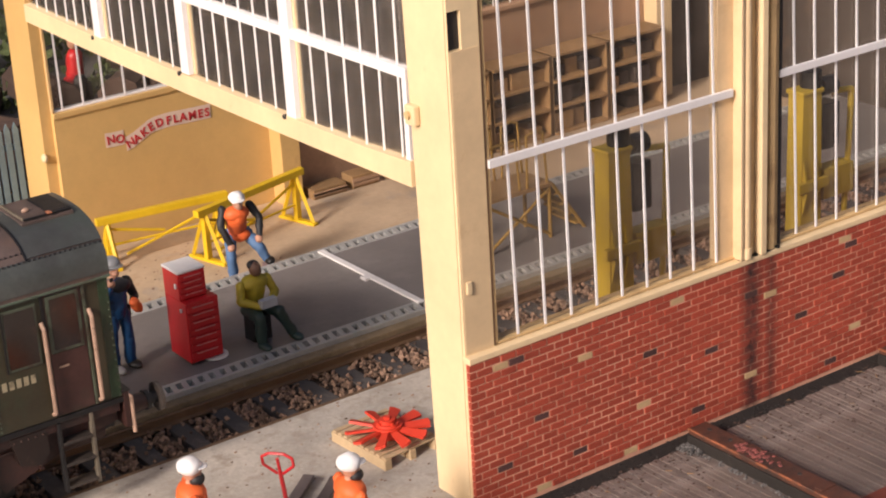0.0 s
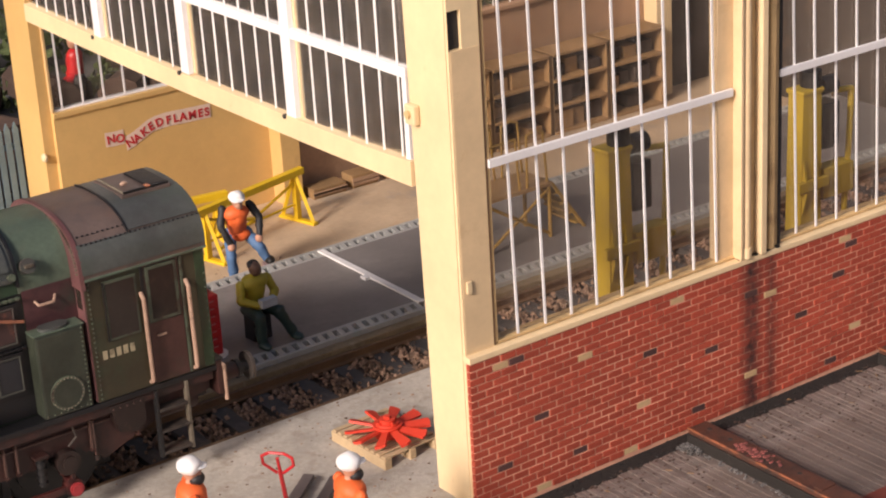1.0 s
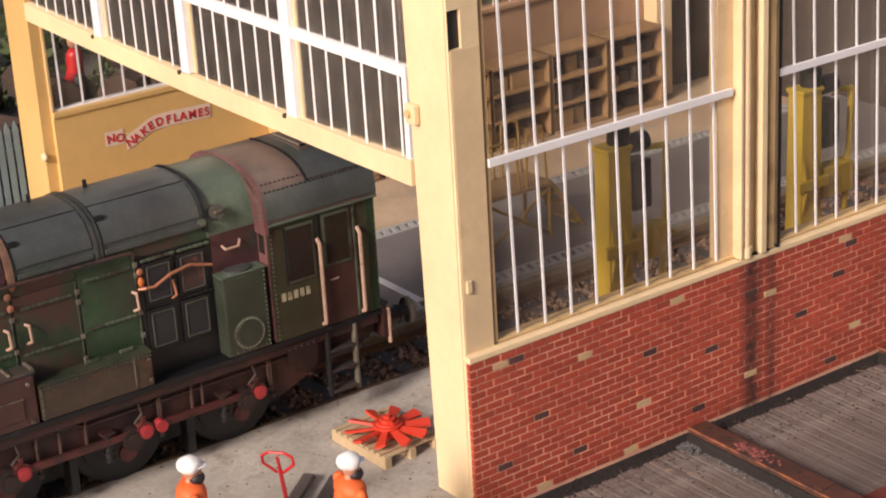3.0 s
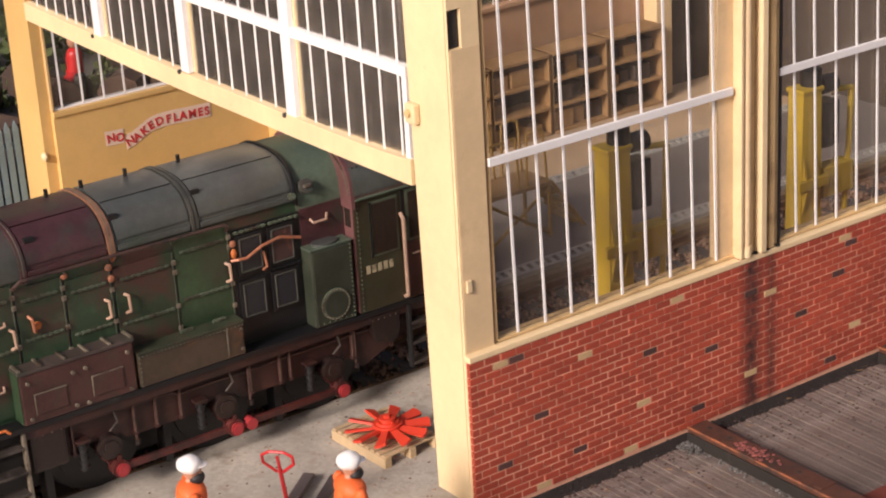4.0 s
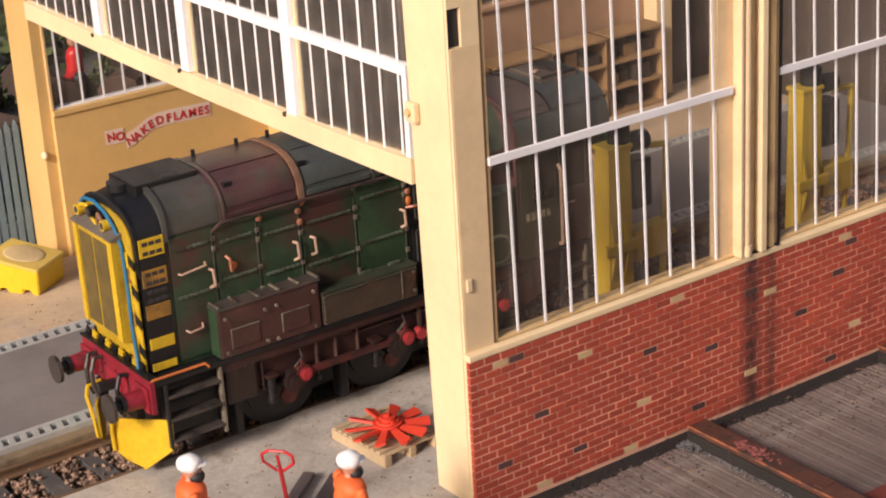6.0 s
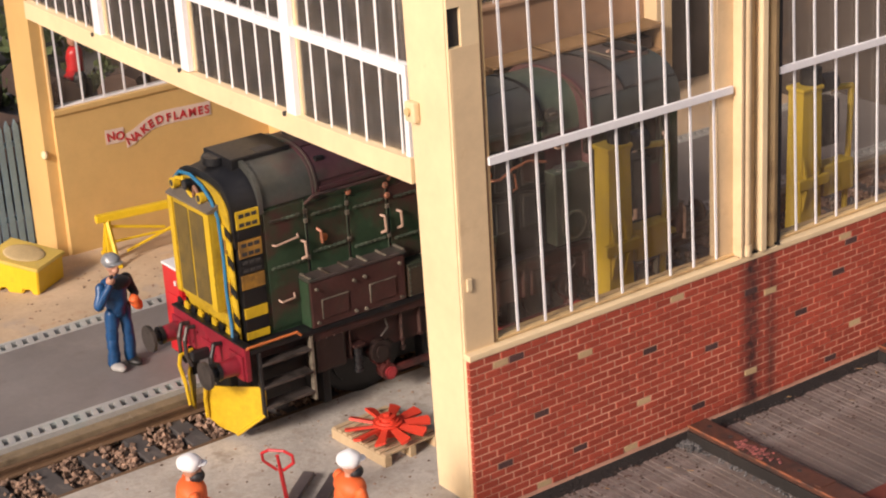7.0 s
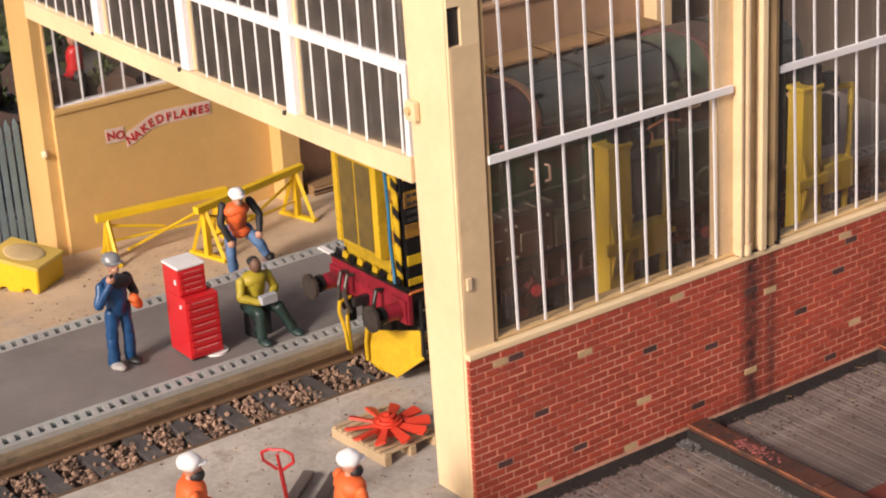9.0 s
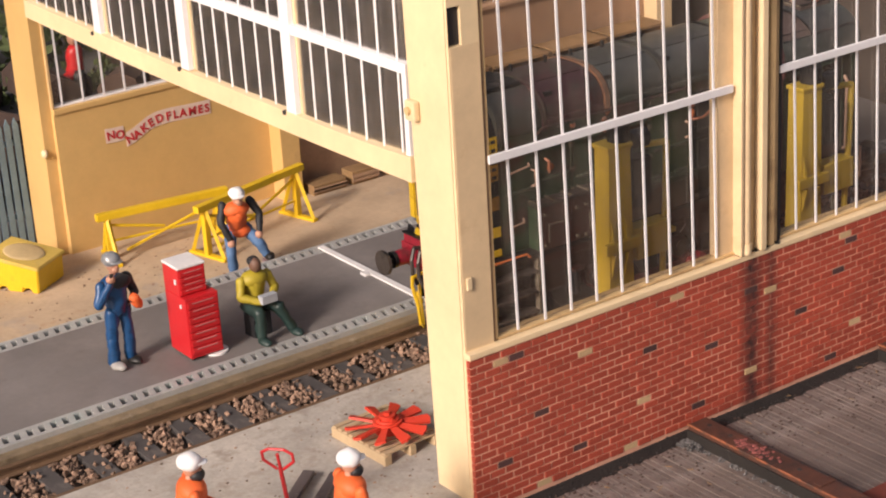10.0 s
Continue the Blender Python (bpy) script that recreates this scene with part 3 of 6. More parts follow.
def outside():
    rnd = random.Random(11)
    for i in range(26):
        x, y = rnd.uniform(-1, 14), rnd.uniform(16.5, 24)
        bm = B()
        r = rnd.uniform(0.25, 0.6)
        cyl(bm, (-rnd.uniform(0.8, 1.6), 0, r), (rnd.uniform(0.8, 1.6), 0, r), r, 10, r * 0.85)
        for v in bm.verts:
            v.co += Vector((rnd.uniform(-1, 1), rnd.uniform(-1, 1), rnd.uniform(-1, 1))) * 0.07
        tagged(part("scrap_log", bm, LOG, at=sc(x, y, -0.5, 0, 0, rnd.uniform(0, 180))), "rough brown log lying on the far ground", "log", "logs beyond the shed")
    verts, faces = [], []
    for i in range(9000):
        x = rnd.uniform(-14, 40)
        h = 2.2 + 1.6 * noise.noise((x * 0.25, 0, 3))
        c = Vector((x, 26 + rnd.gauss(0, 1.0), -0.5 + abs(rnd.uniform(0, 1)) ** 0.8 * h * 1.6))
        r = rnd.uniform(0.10, 0.24)
        q = Euler((rnd.uniform(0, 6), rnd.uniform(0, 6), 0)).to_matrix()
        k = len(verts)
        for v in ((1, 0, 0.1), (0, 0.6, 0), (-1, 0, 0), (0, -0.6, 0.2)):
            verts.append(tuple((c + q @ (Vector(v) * r)) * K))
        faces.append((k, k + 1, k + 2, k + 3))
    for i in range(16000):
        k0 = rnd.random()
        x, y = (rnd.uniform(5, 20), rnd.uniform(16.5, 26)) if k0 < 0.8 else (rnd.uniform(-4, 6), rnd.uniform(19, 25))
        n0 = noise.noise((x * 0.45, y * 0.45, 7))
        if n0 < -0.12:
            continue
        c = Vector((x, y, -0.5 + rnd.random() * max(0.2, 0.25 + n0 * 1.6)))
        r = rnd.uniform(0.05, 0.13)
        q = Euler((rnd.uniform(0, 6), rnd.uniform(0, 6), 0)).to_matrix()
        k = len(verts)
        for v in ((1, 0, 0.1), (0, 0.6, 0), (-1, 0, 0), (0, -0.6, 0.2)):
            verts.append(tuple((c + q @ (Vector(v) * r)) * K))
        faces.append((k, k + 1, k + 2, k + 3))
    me = bpy.data.meshes.new("hedge")
    me.from_pydata(verts, [], faces)
    me.materials.append(HEDGE)
    tagged(new("hedge", me), "rough green hedge and low scrub behind the shed", "hedge", kind="stuff")
    bm = B()
    box(bm, -60, 80, 30, 30.5, -0.5, 30)
    setting("backdrop", bm, mat("dull_backdrop", (0.12, 0.12, 0.11), 0.9, vary=0.4, big=0.15), "dull dark backdrop board behind the layout")


def bricks(w):
    """Stretcher bond: the near stretch as single bricks, the rest joined."""
    CH, CL = 0.1035, 0.252
    rnd = random.Random(2)
    mes = {}
    for nm, m in (("r", BRICK), ("l", BRICK_LIGHT), ("d", BRICK_DARK)):
        mes[nm] = [mesh_of("brick", box(B(), 0.006, CL - 0.020, -dd, 0.06, 0.004, CH - 0.018, 0.003), m) for dd in (0.0, 0.004, 0.008)]
    half = [mesh_of("brick", box(B(), 0.006, CL / 2 - 0.020, -dd, 0.06, 0.004, CH - 0.018, 0.003), BRICK) for dd in (0.0, 0.005)]
    rest = B()
    count = 0
    for row in range(21):
        z = -0.105 + row * CH
        off = (row % 2) * CL / 2
        if off:
            piece("brick", half[row % 2], w, sc(0.0, 0, z))
        x = off
        while x < 10:
            kind = "r"
            for nm, spots in (("l", LIGHT), ("d", BURNT)):
                if any(abs(a - x - CL / 2) <= CL / 2 and abs(b - z - CH / 2) <= CH / 2 for a, b in spots):
                    kind = nm
            if kind != "r" or (x < 3.6 and count < 285):
                piece("brick", rnd.choice(mes[kind]), w, sc(x, 0, z))
                count += kind == "r"
            else:
                dd = rnd.choice((0.0, 0.004, 0.008))
                box(rest, x + 0.006, x + CL - 0.020, -dd, 0.06, z + 0.004, z + CH - 0.018)
            x += CL
    tagged(part("brick_courses", rest, BRICK_STREAKED, w), kind="stuff")


ground_and_floors()
grating(5.5, 5.86, "drain_1")
grating(8.55, 8.91, "drain_2")
track()
wall_s = south_wall()
corner_post(0.10, 0.88, "corner_post_1", True)
corner_post(12.5, 13.6, "corner_post_2", False)
front()
north_wall()
timber_deck()
deck_beams()
fence()
outside()

# ---- the locomotive ----
BROWN_PATCH = (0.060, 0.026, 0.022)
GREEN = mat("weathered_green", (0.026, 0.052, 0.028), 0.33, vary=0.35, big=1.3, fine=12.0, bump=0.3, stain=BROWN_PATCH, stain_at=0.47, stain_size=1.1, soft=0.16, stain2=((0.050, 0.095, 0.052), 0.58, 1.9))
GREEN_BRIGHT = mat("bright_weathered_green", (0.030, 0.060, 0.030), 0.33, vary=0.4, big=1.3, fine=12.0, bump=0.3, stain=(0.036, 0.030, 0.024), stain_at=0.50, stain_size=1.2, soft=0.2, stain2=((0.050, 0.10, 0.050), 0.60, 1.6))
LOCKER_GREEN = mat("grey_green_locker", (0.040, 0.048, 0.034), 0.36, vary=0.35, big=1.3, bump=0.3, stain=(0.060, 0.062, 0.048), stain_at=0.52, stain_size=1.4, soft=0.25, stain2=((0.030, 0.058, 0.036), 0.60, 1.4))
GREEN_BROWN = mat("brown_grimed_green", (0.050, 0.042, 0.024), 0.36, vary=0.3, big=1.2, fine=12.0, bump=0.25, stain=(0.030, 0.052, 0.028), stain_at=0.50, stain_size=1.0, soft=0.22)
# Lighter green with the sky's sheen painted into its base colour.
GREEN_SHEEN = mat("sky_sheen_green", (0.095, 0.130, 0.095), 0.32, vary=0.3, big=1.3, bump=0.25, stain=(0.085, 0.075, 0.050), stain_at=0.53, stain_size=1.6, soft=0.22)
GREY_GREEN = mat("grey_green_sheet", (0.062, 0.064, 0.055), 0.36, vary=0.3, big=1.6, bump=0.3, stain=(0.060, 0.036, 0.034), stain_at=0.50, stain_size=1.6, soft=0.2)
ROOF = mat("sooty_roof_grey", (0.072, 0.079, 0.075), 0.33, vary=0.28, big=1.3, fine=12.0, bump=0.25, stain=(0.046, 0.040, 0.042), stain_at=0.50, stain_size=0.8, soft=0.25, stain2=((0.045, 0.065, 0.048), 0.56, 1.1))
ROOF_RUST = mat("rust_tinged_roof", (0.110, 0.080, 0.070), 0.42, vary=0.28, big=1.3, fine=12.0, bump=0.3, stain=(0.13, 0.080, 0.058), stain_at=0.50, stain_size=1.6, soft=0.25, stain2=((0.05, 0.045, 0.045), 0.55, 2.5))
MAROON = mat("faded_maroon", (0.074, 0.030, 0.033), 0.36, vary=0.35, big=1.6, bump=0.3, stain=(0.034, 0.044, 0.033), stain_at=0.46, stain_size=0.9, soft=0.16)
MAROON_PALE = mat("pale_maroon", (0.16, 0.070, 0.070), 0.42, vary=0.3, big=1.6, bump=0.25, stain=(0.07, 0.05, 0.045), stain_at=0.52, stain_size=1.6, soft=0.2)
# Soot black; on wheels and underside it also paints in the shade.
SOOT_SHADE = mat("soot_and_shade_black", (0.0095, 0.0095, 0.011), 0.42, vary=0.35, bump=0.25, stain=(0.022, 0.020, 0.018), stain_at=0.58)
GRILLE = mat("dark_grille", (0.020, 0.021, 0.025), 0.45, vary=0.25, fine=22.0, bump=0.6)
RUST_PANEL = mat("rusting_panel", (0.055, 0.028, 0.026), 0.5, vary=0.3, stain=(0.22, 0.08, 0.045), stain_at=0.56, stain_size=3.0, soft=0.2)
FRAME = mat("rust_brown_frame", (0.046, 0.017, 0.014), 0.48, vary=0.35, big=1.5, fine=14.0, bump=0.5, stain=(0.010, 0.008, 0.008), stain_at=0.47, stain_size=1.6, soft=0.2)
FRAME_EDGE = mat("worn_brown_edge", (0.080, 0.042, 0.034), 0.5, vary=0.35, stain=(0.018, 0.013, 0.012), stain_at=0.52, stain_size=3.0)
HUB = mat("dark_brown_hub", (0.024, 0.014, 0.012), 0.42, vary=0.35, bump=0.3, stain=(0.05, 0.026, 0.02), stain_at=0.58, stain_size=3.0)
BEAM_RED = mat("buffer_beam_red", (0.27, 0.014, 0.028), 0.45, vary=0.25, big=1.8, stain=(0.07, 0.018, 0.018), stain_at=0.52, stain_size=2.5, soft=0.2)
ROD_RED = mat("rod_red", (0.36, 0.035, 0.04), 0.42, vary=0.25, stain=(0.12, 0.02, 0.02), stain_at=0.58, stain_size=4.0)
ROD_DULL = mat("grimy_red_rod", (0.090, 0.022, 0.019), 0.42, vary=0.35, stain=(0.03, 0.013, 0.012), stain_at=0.50, stain_size=2.2)
WASP = mat("warning_yellow", (0.62, 0.40, 0.015), 0.45, vary=0.2, stain=(0.16, 0.09, 0.02), stain_at=0.56, stain_size=2.5, soft=0.2)
WASP_RUST = mat("rusty_yellow", (0.34, 0.17, 0.025), 0.5, vary=0.3, big=2.0, stain=(0.07, 0.04, 0.02), stain_at=0.50, stain_size=2.5, soft=0.2)
RADIATOR = mat("grimy_yellow_radiator", (0.48, 0.31, 0.014), 0.48, vary=0.25, big=1.5, fine=25.0, bump=0.4, stain=(0.13, 0.085, 0.02), stain_at=0.50, stain_size=1.3, soft=0.3)
COPPER = mat("copper_pipe", (0.40, 0.155, 0.085), 0.45, 0.2, vary=0.3, stain=(0.10, 0.06, 0.04), stain_at=0.58, stain_size=5.0)
ORANGE_RUST = mat("orange_rust", (0.55, 0.15, 0.035), 0.6, vary=0.3, bump=0.5)
PALE_RAIL = mat("pale_handrail", (0.46, 0.30, 0.22), 0.45, 0.1, vary=0.25, stain=(0.16, 0.11, 0.08), stain_at=0.56, stain_size=4.0)
STEEL_DARK = mat("dark_steel", (0.026, 0.025, 0.026), 0.42, 0.3, vary=0.25)
STEEL_WORN = mat("worn_step_steel", (0.085, 0.070, 0.062), 0.42, 0.3, vary=0.35, stain=(0.03, 0.025, 0.022), stain_at=0.5, stain_size=3.0)
HOSE_BLUE = mat("blue_hose", (0.02, 0.16, 0.30), 0.42, vary=0.2)
WINDOW = mat("dark_cab_glass", (0.030, 0.022, 0.018), 0.15, vary=0.25, big=1.5, bump=0.0, stain=(0.075, 0.040, 0.026), stain_at=0.56, stain_size=3.0, soft=0.25)
BOX_BROWN = mat("grimy_red_brown", (0.070, 0.030, 0.026), 0.36, vary=0.35, big=1.5, bump=0.3, stain=(0.034, 0.036, 0.026), stain_at=0.54, stain_size=1.6, soft=0.25)
BOX_RUST = mat("rust_brown_locker", (0.062, 0.044, 0.030), 0.38, vary=0.35, big=1.3, bump=0.3, stain=(0.13, 0.055, 0.030), stain_at=0.52, stain_size=1.5, soft=0.22)
BOX_GREEN = mat("grimed_green_lid", (0.042, 0.052, 0.032), 0.36, vary=0.35, big=1.5, bump=0.3, stain=(0.06, 0.038, 0.026), stain_at=0.52, stain_size=2.0)
GREY_BROWN = mat("grey_brown_lid", (0.070, 0.052, 0.046), 0.36, vary=0.3, big=1.5, bump=0.3, stain=(0.045, 0.046, 0.036), stain_at=0.52, stain_size=2.0)
CAP_GREY = mat("dusty_grey_cap", (0.15, 0.125, 0.10), 0.6, vary=0.3, bump=0.4, stain=(0.30, 0.20, 0.04), stain_at=0.58, stain_size=3.0)
# Pale wear, lightened so that it also paints in edge highlights.
WORN_GLINT = mat("worn_glint_edge", (0.17, 0.145, 0.11), 0.42, vary=0.35, stain=(0.05, 0.035, 0.025), stain_at=0.5, stain_size=3.0)
MESH = mat("grimy_radiator_mesh", (0.150, 0.100, 0.022), 0.6, vary=0.35, big=1.5, fine=30.0, bump=0.8, stain=(0.050, 0.038, 0.018), stain_at=0.45, stain_size=1.6, soft=0.3)
RUSTY_STRAP = mat("rusty_strap", (0.27, 0.13, 0.075), 0.55, vary=0.35, stain=(0.12, 0.055, 0.04), stain_at=0.52, stain_size=2.5)
WORN_GREEN = mat("worn_green_edge", (0.085, 0.105, 0.072), 0.4, vary=0.35, stain=(0.04, 0.03, 0.022), stain_at=0.5, stain_size=3.0)
NUMBER = mat("number_cream", (0.36, 0.31, 0.20), 0.6, stain=(0.10, 0.08, 0.05), stain_at=0.55, stain_size=5.0)


C = -0.24       # the body's middle beside the middle of the track


def arc_section(half, z0, z_side, z_top, n=11, mid=C):
    """Outline (y, z) of a body with upright sides and a rounded top."""
    pts = [(mid - half, z0), (mid - half, z_side)]
    for i in range(1, n):
        a = math.pi * (1 - i / n)
        pts.append((mid + half * math.copysign(abs(math.cos(a)) ** 0.75, math.cos(a)), z_side + (z_top - z_side) * math.sin(a) ** 0.8))
    return pts + [(mid + half, z_side), (mid + half, z0)]


def arc_point(half, z_side, z_top, f):
    """A point (y, z) on the rounded top, f from 0 at the near side to 1 at the far side."""
    a = math.pi * (1 - f)
    return C + half * math.copysign(abs(math.cos(a)) ** 0.75, math.cos(a)), z_side + (z_top - z_side) * math.sin(a) ** 0.8


def arc_plate(bm, half, z_side, z_top, f0, f1, x0, x1, thick=0.018, n=9):
    """A thin plate bent over part of the rounded top."""
    lo = [arc_point(half, z_side, z_top, f0 + (f1 - f0) * i / n) for i in range(n + 1)]
    hi = [arc_point(half + thick, z_side, z_top + thick, f0 + (f1 - f0) * i / n) for i in range(n + 1)]
    return prism(bm, lo + hi[::-1], "x", x0, x1)


def rivets(parent, rows, r=0.017, m=None):
    bm = B()
    for a, b, step in rows:
        a, b = Vector(a), Vector(b)
        n = max(1, int((b - a).length / step))
        for i in range(n + 1):
            bmesh.ops.create_icosphere(bm, subdivisions=1, radius=r, matrix=Matrix.Translation(a.lerp(b, i / n)))
    tagged(part("rivets", bm, m or WORN_GLINT, parent), kind="stuff")


def twist(parent, a, b, m=None):
    """Knuckled hinge strip: a thin rod with raised knuckles."""
    a, b = Vector(a), Vector(b)
    bm = tube(B(), [a, b], 0.016, 6)
    n = max(2, int((b - a).length / 0.075))
    for i in range(n):
        cyl(bm, a.lerp(b, (i + 0.2) / n), a.lerp(b, (i + 0.75) / n), 0.026, 6)
    # The pale worn colour also paints highlights on the knuckles.
    part("hinge", bm, m or WORN_GREEN, parent)


def ladder(parent, name, x0, x1, y, z0, z1, rungs):
    s = part(name, box(B(), x0, x0 + 0.045, y, y + 0.09, z0, z1, 0.008), STEEL_DARK, parent)
    part("step_stile", box(B(), x1 - 0.045, x1, y, y + 0.09, z0, z1, 0.008), WORN_GLINT, s)
    for z in rungs:
        part("tread", box(B(), x0 + 0.045, x1 - 0.045, y - 0.01, y + 0.20, z, z + 0.04, 0.008), STEEL_WORN, s)


def handle(parent, pts, r=0.022, m=None, name="handle"):
    part(name, tube(B(), pts, r, 8), m or PALE_RAIL, parent, smooth=True)


def running_gear(L):
    ch = part("chassis", box(B(), 0.12, 7.9, C - 0.74, C + 0.74, 0.98, 1.42), SOOT_SHADE, L)
    # Added block that keeps light from passing under the locomotive.
    part("gear_case", box(B(), 1.3, 6.6, -0.50, 0.50, 0.20, 0.979, 0.03), SOOT_SHADE, ch)
    part("front_frame", box(B(), 0.35, 1.25, -0.7, 0.6, 0.30, 0.979, 0.03), SOOT_SHADE, ch)
    for s in (-1, 1):
        y0, y1 = C + s * 0.82, C + s * 0.88
        out = [(1.1, 1.43), (7.9, 1.43), (7.9, 1.12), (7.2, 0.98), (6.5, 0.72), (6.25, 0.62), (6.1, 0.84)]
        for x in (5.70, 3.95, 2.20):      # the frame is cut away round each axle
            out += [(x + 0.30, 0.80), (x + 0.22, 0.90), (x - 0.22, 0.90), (x - 0.30, 0.80)]
        out += [(1.55, 0.80), (1.2, 1.0)]
        part("side_frame", prism(B(), out, "y", min(y0, y1), max(y0, y1)), FRAME, ch)
    yf = C - 0.88
    part("valance", box(B(), 1.05, 7.9, -1.25, -1.20, 1.30, 1.42, 0.008), FRAME, ch)
    for x in (2.94, 3.31, 4.40, 4.88, 5.04, 6.08, 1.72, 2.62, 6.75):
        part("stiffener", box(B(), x - 0.014, x + 0.014, yf - 0.07, yf - 0.001, 0.84, 1.40, 0.006), FRAME_EDGE, ch)
        part("stiffener_foot", box(B(), x - 0.03, x + 0.03, yf - 0.08, yf - 0.001, 0.82, 0.86, 0.01), FRAME, ch)
    for x in (2.20, 3.95, 5.70):
        ab = part("axle_box", cyl(B(), (x, yf - 0.13, 0.80), (x, yf + 0.02, 0.80), 0.17, 22), HUB, ch, smooth=True)
        part("axle_cap", cyl(B(), (x, yf - 0.16, 0.80), (x, yf - 0.131, 0.80), 0.10, 16), HUB, ab, smooth=True)
        part("spring_case", cyl(B(), (x - 0.36, yf - 0.06, 0.58), (x - 0.36, yf - 0.06, 0.98), 0.055, 12), STEEL_DARK, ab, smooth=True)
        for i in range(4):
            part("spring_coil", cyl(B(), (x - 0.36, yf - 0.06, 0.60 + i * 0.10), (x - 0.36, yf - 0.06, 0.635 + i * 0.10), 0.068, 12), SOOT_SHADE, ab, smooth=True)
        part("spring_plate", box(B(), x - 0.46, x - 0.27, yf - 0.14, yf, 0.985, 1.03, 0.01), FRAME, ab)
        part("spring_hanger", cyl(B(), (x + 0.42, yf - 0.05, 0.72), (x + 0.42, yf - 0.05, 1.25), 0.02, 8), FRAME_EDGE, ab)
        part("hanger_nut", cyl(B(), (x + 0.42, yf - 0.05, 0.68), (x + 0.42, yf - 0.05, 0.75), 0.045, 6), HUB, ab)
        part("oil_pipe", tube(B(), [(x + 0.05, yf - 0.06, 1.0), (x + 0.16, yf - 0.09, 1.12), (x + 0.12, yf - 0.07, 1.30)], 0.016, 6), STEEL_WORN, ab)
        part("brake_hanger", box(B(), x - 0.86, x - 0.74, -1.0, -0.76, 0.16, 0.85, 0.03), SOOT_SHADE, ch)
    part("air_pipe", tube(B(), [(1.2, yf - 0.03, 1.26), (3.2, yf - 0.03, 1.24), (3.3, yf - 0.03, 1.18), (6.5, yf - 0.03, 1.18)], 0.016, 6), FRAME_EDGE, ch)
    part("front_sand_box", box(B(), 1.12, 1.62, -1.24, -0.9, 0.78, 1.36, 0.05), HUB, ch)
    part("sand_box", prism(B(), [(6.35, 1.40), (6.85, 1.40), (6.85, 1.05), (6.72, 0.92), (6.45, 1.0)], "y", -1.26, -0.95), HUB, ch)
    rivets(ch, [((6.40, -1.262, 1.34), (6.80, -1.262, 1.34), 0.1), ((1.18, -1.245, 1.3), (1.56, -1.245, 1.3), 0.12)], 0.016, FRAME_EDGE)
    part("air_tank", cyl(B(), (6.95, C - 0.62, 0.98), (7.75, C - 0.62, 0.98), 0.17, 16), FRAME, ch, smooth=True)
    part("running_plate", box(B(), 0.06, 7.96, C - 1.04, C + 1.04, 1.425, 1.50, 0.012), SOOT_SHADE, L)
    wheels = []
    for x in (2.20, 3.95, 5.70):
        w = part("wheelset", cyl(B(), (0, -1.10, 0), (0, 0.70, 0), 0.09, 12), STEEL_DARK, L, at=sc(x, 0, 0.685))
        for s in (-1, 1):
            # Tyres and discs are black to hold the shade below the frames.
            tb = B()
            cyl(tb, (0, s * 0.58, 0), (0, s * 0.70, 0), 0.685, 36)
            cyl(tb, (0, s * 0.55, 0), (0, s * 0.58, 0), 0.72, 36)
            part("tyre", tb, SOOT_SHADE, w, smooth=True)
            part("wheel_disc", cyl(B(), (0, s * 0.70, 0), (0, s * 0.74, 0), 0.56, 30), SOOT_SHADE, w)
            q, ya, yb = (0, -1.16, -1.09) if s < 0 else (-math.pi / 2, 0.70, 0.75)
            px, pz = 0.257 * math.cos(q), 0.257 * math.sin(q)
            cb = B()
            cyl(cb, (0, ya, 0), (0, yb, 0), 0.12, 20)
            cyl(cb, (px, ya, pz), (px, yb, pz), 0.12, 20)
            cyl(cb, (-px * 0.45, ya + 0.01, -pz * 0.45), (-px * 0.45, yb - 0.01, -pz * 0.45), 0.13, 20)
            box(cb, min(0, px) - 0.06 * abs(math.sin(q)), max(0, px) + 0.06 * abs(math.sin(q)), ya, yb, min(0, pz) - 0.08 * abs(math.cos(q)), max(0, pz) + 0.08 * abs(math.cos(q)), 0.01)
            part("crank", cb, ROD_DULL, w, smooth=True)
            yo = -1.33 if s < 0 else 0.84
            part("crank_pin", cyl(B(), (px, ya, pz), (px, yo, pz), 0.07, 14), ROD_RED, w, "red crank pin", smooth=True)
        wheels.append(w)
    rods = []
    for ym in (-1.215, 0.80):
        rb = B()
        box(rb, 0, 3.5, ym - 0.03, ym + 0.03, -0.05, 0.05, 0.01)
        for x in (0, 1.75, 3.5):
            cyl(rb, (x, ym - 0.045, 0), (x, ym + 0.045, 0), 0.125, 18)
        for x in (0, 1.75, 3.5):
            box(rb, x - 0.03, x + 0.03, ym - 0.03, ym + 0.03, 0.10, 0.20, 0.01)
        rod = part("coupling_rod", rb, ROD_DULL, L, "rust-brown coupling rod with red bosses", smooth=True)
        for x in (0, 1.75, 3.5):
            part("rod_boss", cyl(B(), (x, ym - 0.10, 0), (x, ym - 0.046, 0), 0.10, 16, 0.08), ROD_RED, rod)
        part("rod_joint", cyl(B(), (1.98, ym - 0.10, 0), (1.98, ym + 0.04, 0), 0.085, 16), ROD_RED, rod, "red rod joint", smooth=True)
        rods.append(rod)
    return wheels, rods


